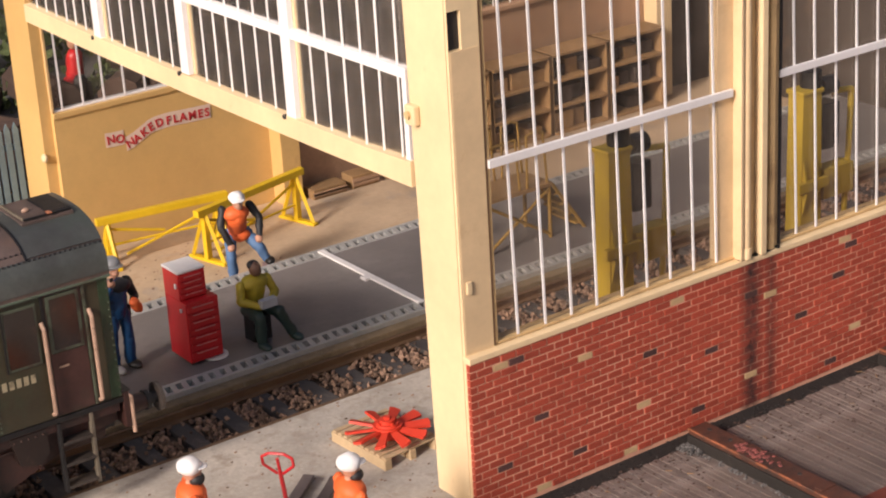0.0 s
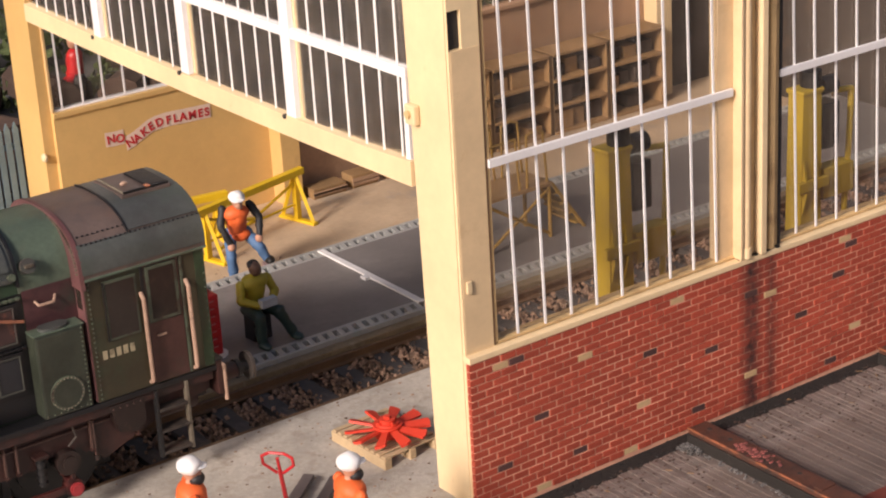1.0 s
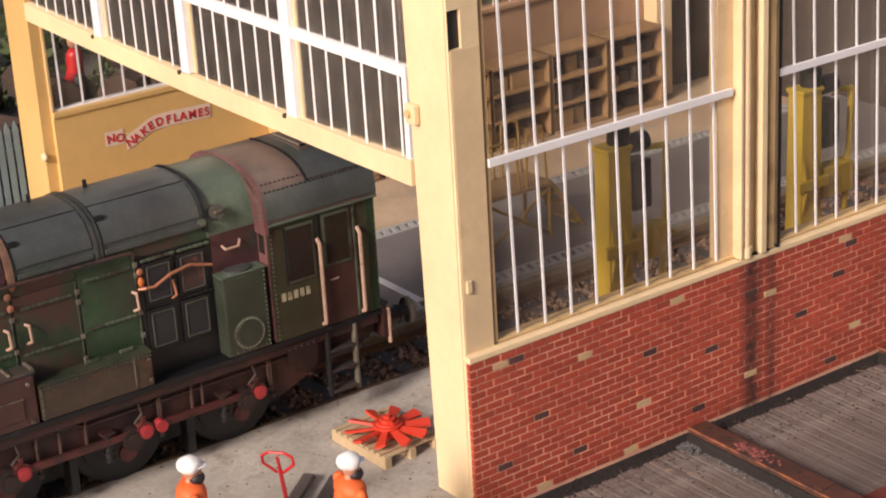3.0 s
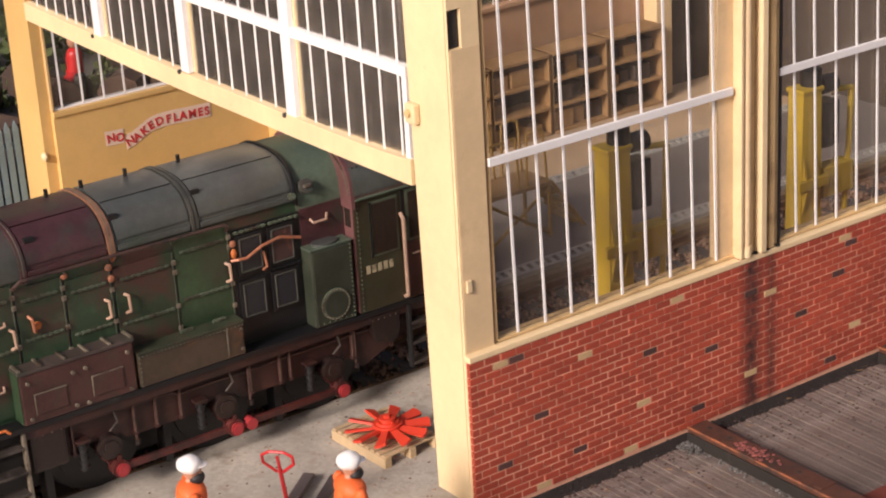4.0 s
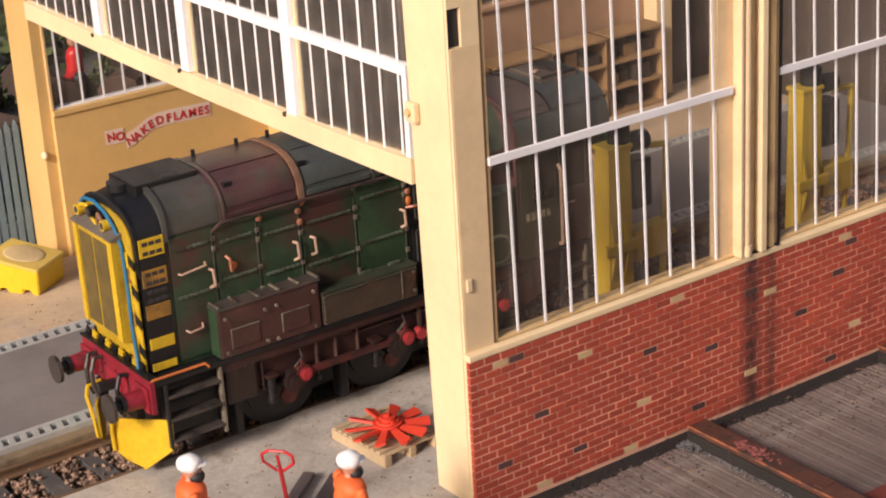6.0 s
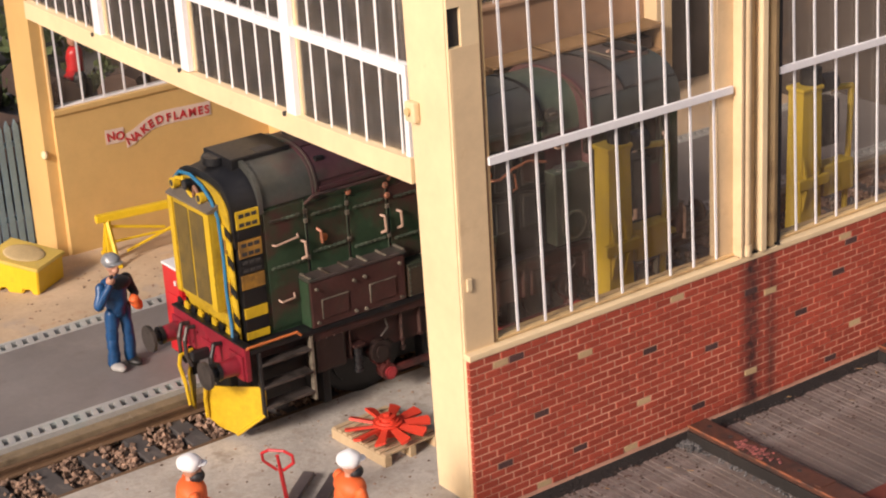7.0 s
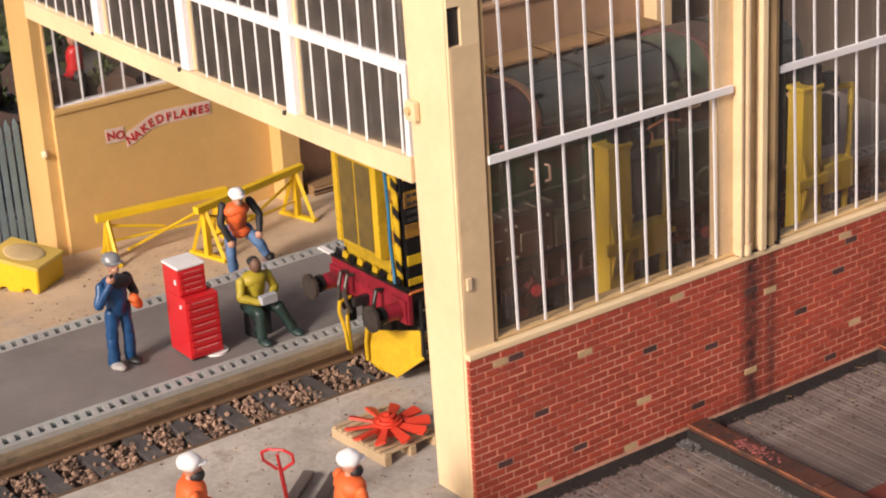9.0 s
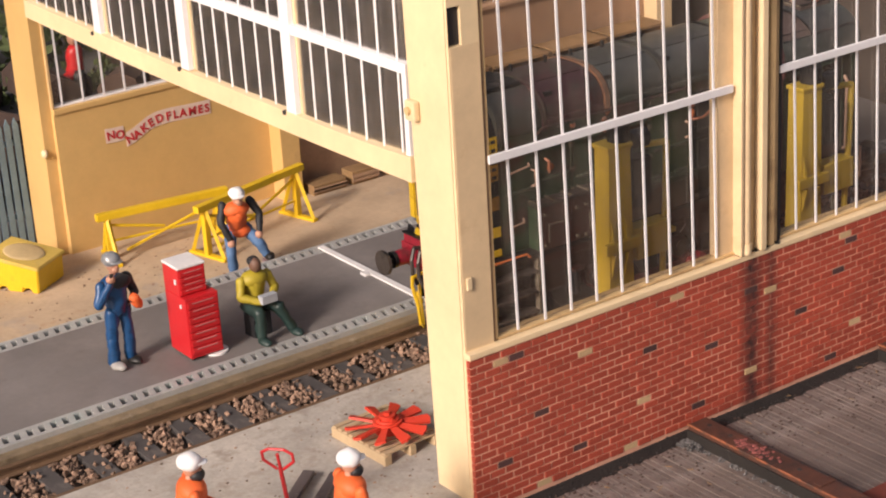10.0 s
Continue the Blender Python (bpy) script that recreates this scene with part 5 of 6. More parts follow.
def cab_end(L):
    H, ZS, ZT = 1.015, 3.24, 3.93
    Y = C - H
    cab = part("cab", prism(B(), arc_section(H, 1.502, ZS, ZT - 0.03, 13), "x", 6.22, 7.94), GREEN_BROWN, L, smooth=True)
    part("cab_corner", box(B(), 7.80, 7.945, Y - 0.010, Y - 0.001, 1.52, 3.20, 0.004), GREEN_BRIGHT, cab)
    sec = arc_section(H + 0.035, 3.22, 3.29, ZT + 0.03, 15)
    roof = part("cab_roof", prism(B(), sec, "x", 6.20, 7.98), ROOF_RUST, cab, smooth=True)
    part("roof_sheet", arc_plate(B(), H + 0.035, 3.29, ZT + 0.03, 0.0, 0.165, 6.21, 7.975, 0.014), ROOF, roof, smooth=True)
    part("roof_sheet", arc_plate(B(), H + 0.035, 3.29, ZT + 0.03, 0.175, 0.60, 6.95, 7.975, 0.016), ROOF, roof, smooth=True)
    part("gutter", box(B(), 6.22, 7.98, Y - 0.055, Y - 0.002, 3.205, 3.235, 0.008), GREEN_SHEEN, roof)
    y1, z1 = arc_point(H + 0.055, 3.29, ZT + 0.05, 0.158)
    y2, z2 = arc_point(H + 0.042, 3.29, ZT + 0.04, 0.215)
    rivets(roof, [((6.28, y1, z1), (7.94, y1, z1), 0.068)], 0.017, SOOT_SHADE)
    rivets(roof, [((6.28, y2, z2), (6.92, y2, z2), 0.068)], 0.015, SOOT_SHADE)
    part("roof_seam", arc_plate(B(), H + 0.035, 3.29, ZT + 0.03, 0.16, 0.62, 6.93, 6.955, 0.024), SOOT_SHADE, roof)
    part("roof_rim", prism(B(), arc_section(H + 0.05, 3.1, 3.29, ZT + 0.045, 15), "x", 6.165, 6.225), MAROON_PALE, cab, smooth=True)
    rim = []
    for i in range(26):
        y, z = arc_point(H + 0.0, 3.25, ZT + 0.0, 0.02 + 0.5 * i / 25)
        rim.append(((6.155, y, z), (6.155, y, z + 0.001), 0.1))
    rivets(cab, rim, 0.022, WORN_GLINT)
    # roof ventilator and its hatch rails
    v = part("roof_ventilator", box(B(), 7.14, 7.86, C - 0.48, C + 0.36, ZT - 0.10, ZT + 0.055, 0.02), ROOF_RUST, roof)
    part("ventilator_slide", box(B(), 7.55, 7.84, C - 0.40, C + 0.28, ZT + 0.056, ZT + 0.085, 0.01), SOOT_SHADE, v)
    part("ventilator_frame", box(B(), 7.18, 7.84, C - 0.46, C - 0.42, ZT + 0.056, ZT + 0.09, 0.008), SOOT_SHADE, v)
    part("ventilator_frame", box(B(), 7.18, 7.22, C - 0.46, C + 0.32, ZT + 0.056, ZT + 0.08, 0.008), WORN_GLINT, v)
    part("ventilator_catch", box(B(), 7.50, 7.56, C - 0.50, C - 0.40, ZT + 0.09, ZT + 0.11, 0.008), COPPER, v)
    part("ventilator_catch", ball(B(), (7.36, C - 0.1, ZT + 0.075), 0.045, (1.2, 0.8, 0.7)), PALE_RAIL, v)
    rivets(cab, [((6.27, Y - 0.008, 1.54), (6.27, Y - 0.008, 3.15), 0.066), ((7.92, Y - 0.012, 1.54), (7.92, Y - 0.012, 3.15), 0.1)], 0.015, WORN_GREEN)
    # window and sliding door
    fr = part("window_frame", box(B(), 6.46, 6.94, Y - 0.020, Y - 0.001, 2.30, 3.13, 0.01), WORN_GREEN, cab)
    part("pane", box(B(), 6.50, 6.90, Y - 0.026, Y - 0.0205, 2.34, 3.09), WINDOW, fr)
    part("window_bead", box(B(), 6.45, 6.475, Y - 0.034, Y - 0.0205, 2.30, 3.13, 0.006), SOOT_SHADE, fr)
    dr = part("cab_door", box(B(), 7.05, 7.56, Y - 0.012, Y - 0.001, 1.52, 3.19, 0.006), BOX_BROWN, cab)
    fr = part("door_window_frame", box(B(), 7.07, 7.52, Y - 0.026, Y - 0.0125, 2.38, 3.17, 0.014), WORN_GREEN, dr)
    part("door_pane", box(B(), 7.115, 7.475, Y - 0.032, Y - 0.0265, 2.43, 3.12), WINDOW, fr)
    part("door_latch", box(B(), 7.14, 7.28, Y - 0.04, Y - 0.0125, 2.17, 2.195, 0.006), PALE_RAIL, dr)
    part("door_jamb", box(B(), 7.0, 7.045, Y - 0.022, Y - 0.001, 1.52, 3.19, 0.006), SOOT_SHADE, cab)
    part("door_jamb", box(B(), 7.57, 7.61, Y - 0.022, Y - 0.001, 1.52, 3.19, 0.006), WORN_GREEN, cab)
    for x in (6.985, 7.64):
        handle(cab, [(x, Y - 0.01, 1.56), (x, Y - 0.08, 1.60), (x, Y - 0.08, 2.76), (x, Y - 0.01, 2.84)], 0.030, PALE_RAIL, "grab_rail")
    for i, h in enumerate((0.12, 0.115, 0.12, 0.12, 0.115)):
        part("number_bar", box(B(), 6.36 + i * 0.098, 6.425 + i * 0.098, Y - 0.006, Y - 0.001, 2.07, 2.07 + h), NUMBER, cab)
    part("front_spectacle", box(B(), 6.19, 6.219, Y + 0.05, Y + 0.20, 2.80, 3.14, 0.01), WINDOW, cab)
    part("front_sheet", box(B(), 6.195, 6.219, Y + 0.001, Y + 0.24, 1.52, 3.22, 0.004), MAROON_PALE, cab)
    handle(L, [(8.02, Y, 1.50), (8.06, Y - 0.02, 1.46), (8.06, Y - 0.02, 0.95)], 0.03, PALE_RAIL, "lamp_iron")
    for y in (C - 0.2, C + 0.3):
        handle(L, [(8.04, y, 1.36), (8.16, y, 1.34), (8.18, y, 1.0), (8.10, y, 0.7)], 0.035, SOOT_SHADE, "rear_hose")


def locomotive():
    L = thing("diesel_shunter", "weathered dark green diesel shunting locomotive with yellow nose", "locomotive")
    wheels, rods = running_gear(L)
    bonnet(L)
    lockers(L)
    nose_end(L)
    cab_end(L)
    ladder(L, "front_step", 0.18, 1.06, C - 1.05, 0.44, 1.42, (0.55, 0.86, 1.20))
    ladder(L, "cab_step", 7.0, 7.50, C - 1.05, 0.42, 1.42, (0.46, 0.78, 1.09))
    return L, wheels, rods


SHUNTER, WHEELS, RODS = locomotive()

# ---- small things ----
HIVIS = mat("orange_vest", (0.80, 0.14, 0.03), 0.6, vary=0.15)
BLACK_CLOTH = mat("black_sleeves", (0.018, 0.018, 0.02), 0.6, vary=0.2)
JEANS = mat("blue_jeans", (0.085, 0.17, 0.32), 0.7, vary=0.2)
BOILER_BLUE = mat("blue_overalls", (0.010, 0.070, 0.195), 0.38, vary=0.3, stain=(0.004, 0.02, 0.06), stain_at=0.56, stain_size=5.0)
SKIN = mat("painted_flesh", (0.50, 0.26, 0.17), 0.55, vary=0.12)
HELMET = mat("white_helmet", (0.82, 0.81, 0.80), 0.4, vary=0.05)
HELMET_GREY = mat("grey_helmet", (0.30, 0.31, 0.32), 0.35, 0.3, vary=0.12)
OLIVE = mat("yellow_olive_jacket", (0.42, 0.33, 0.025), 0.55, vary=0.2, stain=(0.12, 0.10, 0.02), stain_at=0.55)
DARK_GREEN = mat("dark_green_trousers", (0.018, 0.040, 0.035), 0.45, vary=0.2)
BOOT = mat("black_boots", (0.015, 0.014, 0.013), 0.5)
PALE_BOOT = mat("grey_boots", (0.35, 0.34, 0.32), 0.7)
PAPER = mat("grey_paper", (0.42, 0.44, 0.47), 0.7)
FLESH_BLOCK = mat("pinkish_block", (0.30, 0.20, 0.20), 0.7, vary=0.2)
DARK_SKIN = mat("dark_painted_flesh", (0.16, 0.085, 0.055), 0.55, vary=0.15)
PALETTE = [FLESH_BLOCK, DARK_SKIN, HIVIS, BLACK_CLOTH, JEANS, BOILER_BLUE, SKIN, HELMET, HELMET_GREY, OLIVE, DARK_GREEN, BOOT, PALE_BOOT, PAPER, SLOT, RED]


def limb(bm, p, q, r1, r2, rings=7, seg=12):
    """A rounded, slightly creased limb from p to q."""
    p, q = Vector(p), Vector(q)
    d = q - p
    rot = d.to_track_quat("Z", "Y").to_matrix()
    prev = None
    ends = [(-0.75 * r1, 0.55), (-0.3 * r1, 0.9)] + [(d.length * i / (rings - 1), 1.0) for i in range(rings)] + [(d.length + 0.3 * r2, 0.9), (d.length + 0.75 * r2, 0.55)]
    for h, k in ends:
        f = min(1, max(0, h / max(1e-6, d.length)))
        r = (r1 + (r2 - r1) * f) * k
        ring = []
        for j in range(seg):
            a = 2 * math.pi * j / seg
            v = p + rot @ Vector((math.cos(a) * r, math.sin(a) * r, h))
            ring.append(bm.verts.new(v + (v - p - d * f).normalized() * noise.noise(v * 11) * r * 0.28))
        if prev:
            for j in range(seg):
                bm.faces.new((prev[j], prev[(j + 1) % seg], ring[(j + 1) % seg], ring[j]))
        else:
            bm.faces.new(ring[::-1])
        prev = ring
    bm.faces.new(prev)


def figurine(label, at, pieces, size=1.0):
    """A painted miniature workman as one mesh: limbs are (kind, material, points...)."""
    bm = B()
    for kind, m, *a in pieces:
        n = len(bm.faces)
        if kind == "limb":
            limb(bm, a[0], a[1], a[2] * 0.86, a[3] * 0.86)
        elif kind == "ball":
            ball(bm, *a, sub=3)
        else:
            box(bm, *a[:6])
        bm.faces.ensure_lookup_table()
        for f in bm.faces[n:]:
            f.material_index = PALETTE.index(m)
            f.smooth = kind != "box"
    for v in bm.verts:
        v.co += noise.noise_vector(v.co * 9) * 0.012
    bm.transform(Matrix.Scale(size, 4))
    me = mesh_of("figurine", bm, PALETTE[0])
    for m in PALETTE[1:]:
        me.materials.append(m)
    ob = new("figurine", me)
    ob.matrix_basis = at
    return tagged(ob, label, "figurine", "miniature workmen")


def helmet(c, m, lean=0.0):
    x, y, z = c
    return [("ball", SKIN, c, 0.105, (0.9, 1.05, 1.2)), ("ball", m, (x, y + 0.01, z + 0.065), 0.138, (1.0, 1.1, 0.85)),
            ("ball", m, (x, y - 0.10, z + 0.045), 0.115, (0.95, 0.9, 0.16)), ("ball", SKIN, (x, y - 0.115, z - 0.01), 0.026),
            ("ball", SKIN, (x, y - 0.07, z - 0.07), 0.06)]


# standing, in blue overalls, phone at the ear and papers in the other arm; faces -y
figurine("painted miniature workman in blue overalls and grey helmet, standing", sc(-1.60, 6.80, PLAT_Z, 0, 0, 12), [
    ("limb", BOILER_BLUE, (-0.11, 0, 0.92), (-0.13, 0.02, 0.50), 0.125, 0.105), ("limb", BOILER_BLUE, (-0.13, 0.02, 0.50), (-0.14, 0.04, 0.10), 0.105, 0.11),
    ("limb", BOILER_BLUE, (0.11, 0, 0.92), (0.13, -0.04, 0.50), 0.125, 0.105), ("limb", BOILER_BLUE, (0.13, -0.04, 0.50), (0.14, 0.0, 0.10), 0.105, 0.11),
    ("ball", PALE_BOOT, (-0.15, -0.06, 0.06), 0.11, (0.85, 1.5, 0.6)), ("ball", BOOT, (0.15, -0.08, 0.06), 0.11, (0.85, 1.5, 0.6)),
    ("limb", BOILER_BLUE, (0, 0, 0.95), (0, 0, 1.32), 0.185, 0.215), ("ball", BOILER_BLUE, (0, 0, 1.36), 0.20, (1.2, 0.8, 0.7)),
    ("limb", BOILER_BLUE, (-0.24, 0, 1.40), (-0.36, -0.06, 1.12), 0.085, 0.08), ("limb", BOILER_BLUE, (-0.36, -0.06, 1.12), (-0.22, -0.2, 1.44), 0.08, 0.065),
    ("ball", SKIN, (-0.19, -0.20, 1.52), 0.07), ("limb", BLACK_CLOTH, (0.24, 0, 1.40), (0.33, -0.04, 1.12), 0.09, 0.08),
    ("limb", BLACK_CLOTH, (0.33, -0.04, 1.12), (0.14, -0.24, 1.10), 0.08, 0.07), ("limb", HIVIS, (0.16, -0.24, 1.12), (0.24, -0.22, 0.98), 0.095, 0.085), ("ball", BLACK_CLOTH, (0.05, -0.10, 1.38), 0.15, (1.2, 0.7, 0.8)), ("limb", BLACK_CLOTH, (0.20, 0.02, 0.95), (0.16, 0.03, 0.14), 0.075, 0.07), ("box", SLOT, -0.22, -0.17, -0.25, -0.22, 1.50, 1.62),
    ("limb", SKIN, (0, 0, 1.5), (0, -0.01, 1.60), 0.06, 0.06)] + helmet((0, -0.02, 1.68), HELMET_GREY))

# leaning on the trestle with orange vest and blue jeans
figurine("painted miniature workman in orange vest and jeans, leaning on a trestle", sc(1.98, 9.35, FLOOR_Z, 0, 0, -15), [
    ("limb", JEANS, (-0.13, 0.25, 0.82), (-0.20, -0.02, 0.52), 0.13, 0.11), ("limb", JEANS, (-0.20, -0.02, 0.52), (-0.18, 0.02, 0.10), 0.11, 0.10),
    ("limb", JEANS, (0.13, 0.25, 0.82), (0.30, -0.05, 0.62), 0.13, 0.11), ("limb", JEANS, (0.30, -0.05, 0.62), (0.42, -0.02, 0.36), 0.11, 0.10),
    ("ball", BOOT, (-0.18, -0.06, 0.07), 0.11, (0.85, 1.5, 0.62)), ("ball", BOOT, (0.45, -0.08, 0.34), 0.10, (0.9, 1.4, 0.7)), ("box", FLESH_BLOCK, 0.34, 0.50, -0.16, 0.06, 0.0, 0.26),
    ("limb", HIVIS, (0, 0.25, 0.82), (-0.04, -0.02, 1.22), 0.17, 0.21), ("ball", HIVIS, (-0.04, -0.03, 1.28), 0.2, (1.15, 0.85, 0.7)), ("ball", HIVIS, (0.04, 0.10, 0.82), 0.15, (1.1, 0.7, 0.8)),
    ("limb", BLACK_CLOTH, (-0.26, 0.04, 1.38), (-0.34, -0.06, 1.08), 0.085, 0.08), ("limb", BLACK_CLOTH, (-0.34, -0.06, 1.08), (-0.22, -0.14, 0.78), 0.08, 0.065),
    ("limb", BLACK_CLOTH, (0.22, 0.04, 1.38), (0.36, -0.02, 1.12), 0.085, 0.08), ("limb", BLACK_CLOTH, (0.36, -0.02, 1.12), (0.28, -0.20, 0.88), 0.08, 0.065),
    ("ball", SKIN, (-0.21, -0.16, 0.72), 0.07), ("ball", SKIN, (0.27, -0.22, 0.83), 0.07),
    ("limb", SKIN, (-0.03, -0.06, 1.38), (-0.03, -0.10, 1.46), 0.06, 0.06)] + helmet((-0.03, -0.14, 1.53), HELMET))

# seated in a yellow-olive jacket, reading a paper
figurine("painted miniature workman in olive jacket seated reading papers", sc(0.52, 6.34, PLAT_Z, 0, 0, 4), [
    ("limb", DARK_GREEN, (-0.13, 0.08, 0.56), (-0.17, -0.34, 0.55), 0.14, 0.12), ("limb", DARK_GREEN, (-0.17, -0.34, 0.55), (-0.18, -0.36, 0.10), 0.12, 0.10),
    ("limb", DARK_GREEN, (0.13, 0.08, 0.56), (0.22, -0.32, 0.55), 0.14, 0.12), ("limb", DARK_GREEN, (0.22, -0.32, 0.55), (0.42, -0.40, 0.12), 0.12, 0.09),
    ("ball", DARK_GREEN, (-0.18, -0.43, 0.06), 0.11, (0.85, 1.5, 0.6)), ("ball", DARK_GREEN, (0.45, -0.46, 0.06), 0.11, (0.85, 1.5, 0.6)),
    ("box", BLACK_CLOTH, -0.14, 0.20, -0.10, 0.20, 0.0, 0.44, 0.03),
    ("limb", OLIVE, (0, 0.08, 0.60), (0, 0.0, 1.00), 0.20, 0.22), ("ball", OLIVE, (0, -0.01, 1.04), 0.21, (1.2, 0.85, 0.7)),
    ("limb", OLIVE, (-0.26, 0, 1.06), (-0.34, -0.08, 0.80), 0.09, 0.085), ("limb", OLIVE, (-0.34, -0.08, 0.80), (-0.10, -0.30, 0.72), 0.085, 0.07),
    ("limb", OLIVE, (0.26, 0, 1.06), (0.34, -0.08, 0.80), 0.09, 0.085), ("limb", OLIVE, (0.34, -0.08, 0.80), (0.12, -0.30, 0.72), 0.085, 0.07),
    ("box", PAPER, -0.14, 0.16, -0.42, -0.30, 0.70, 0.84, 0.01),
    ("limb", DARK_SKIN, (0, -0.02, 1.16), (0, -0.05, 1.22), 0.06, 0.06), ("ball", DARK_SKIN, (0, -0.07, 1.29), 0.115, (0.9, 1.05, 1.15)), ("ball", BLACK_CLOTH, (0, -0.02, 1.35), 0.115, (0.95, 1.0, 0.7))], size=0.93)


def yard_man(at, label):
    figurine(label, at, [
        ("limb", JEANS, (-0.11, 0, 0.88), (-0.13, 0, 0.1), 0.125, 0.10), ("limb", JEANS, (0.11, 0, 0.88), (0.13, 0, 0.1), 0.125, 0.10),
        ("ball", BOOT, (-0.14, -0.05, 0.06), 0.11, (0.85, 1.5, 0.6)), ("ball", BOOT, (0.14, -0.05, 0.06), 0.11, (0.85, 1.5, 0.6)),
        ("limb", HIVIS, (0, 0, 0.9), (0, 0, 1.28), 0.19, 0.22), ("ball", HIVIS, (0, 0, 1.33), 0.21, (1.2, 0.85, 0.7)),
        ("limb", HIVIS, (-0.27, 0, 1.36), (-0.34, -0.04, 1.05), 0.09, 0.08), ("limb", HIVIS, (-0.34, -0.04, 1.05), (-0.25, -0.25, 0.95), 0.08, 0.07),
        ("limb", HIVIS, (0.27, 0, 1.36), (0.34, -0.04, 1.05), 0.09, 0.08), ("limb", HIVIS, (0.34, -0.04, 1.05), (0.25, -0.25, 0.95), 0.08, 0.07),
        ("ball", SKIN, (-0.24, -0.27, 0.94), 0.07), ("ball", SKIN, (0.24, -0.27, 0.94), 0.07),
        ("ball", BLACK_CLOTH, (0, -0.08, 1.50), 0.10, (1.1, 1.0, 0.8)),
        ("limb", SKIN, (0, 0, 1.45), (0, -0.01, 1.55), 0.06, 0.06)] + helmet((0, -0.02, 1.62), HELMET))


yard_man(sc(-3.64, 0.72, 0, 0, 0, 70), "painted miniature workman in orange vest and white helmet in the yard")
yard_man(sc(-2.16, -0.48, 0, 0, 0, 85), "painted miniature workman in orange vest beside the pallet truck")


def tool_chest():
    c = thing("tool_chest", "glossy red roller tool chest with stacked drawers", "tool chest", at=sc(-0.52, 6.46, PLAT_Z))
    low = part("cabinet", box(B(), -0.26, 0.30, -0.31, 0.33, 0.05, 1.03, 0.015), RED, c)
    top = part("top_chest", box(B(), -0.26, 0.20, -0.16, 0.33, 1.032, 1.46, 0.015), RED, c)
    part("lid", box(B(), -0.27, 0.21, -0.17, 0.34, 1.462, 1.505, 0.015), WHITE_DIRT, top, "worn white lid")
    for i in range(7):
        z = 0.12 + i * 0.125
        part("drawer", box(B(), -0.235, 0.275, -0.335, -0.311, z, z + 0.105, 0.010), RED, low)
        part("drawer_pull", box(B(), -0.16, 0.20, -0.345, -0.336, z + 0.075, z + 0.092, 0.004), PULL, low)
    for i in range(4):
        z = 1.06 + i * 0.095
        part("drawer", box(B(), -0.24, 0.18, -0.182, -0.161, z, z + 0.080, 0.008), RED, top)
        part("drawer_pull", box(B(), -0.17, 0.12, -0.191, -0.183, z + 0.052, z + 0.066, 0.004), PULL, top)
    part("side_handle", box(B(), -0.29, -0.262, -0.10, -0.06, 1.22, 1.30, 0.008), WHITE_DIRT, top)
    part("side_handle", box(B(), -0.29, -0.262, -0.20, -0.16, 0.86, 0.92, 0.008), WHITE_DIRT, low)
    part("drip_tray", cyl(B(), (0.22, -0.18, 0.0), (0.22, -0.18, 0.03), 0.20, 20), WHITE_DIRT, c)
    for x in (-0.2, 0.22):
        for y in (-0.24, 0.26):
            part("castor", cyl(B(), (x - 0.02, y, 0.032), (x + 0.02, y, 0.032), 0.032, 10), SLOT, c)


tool_chest()


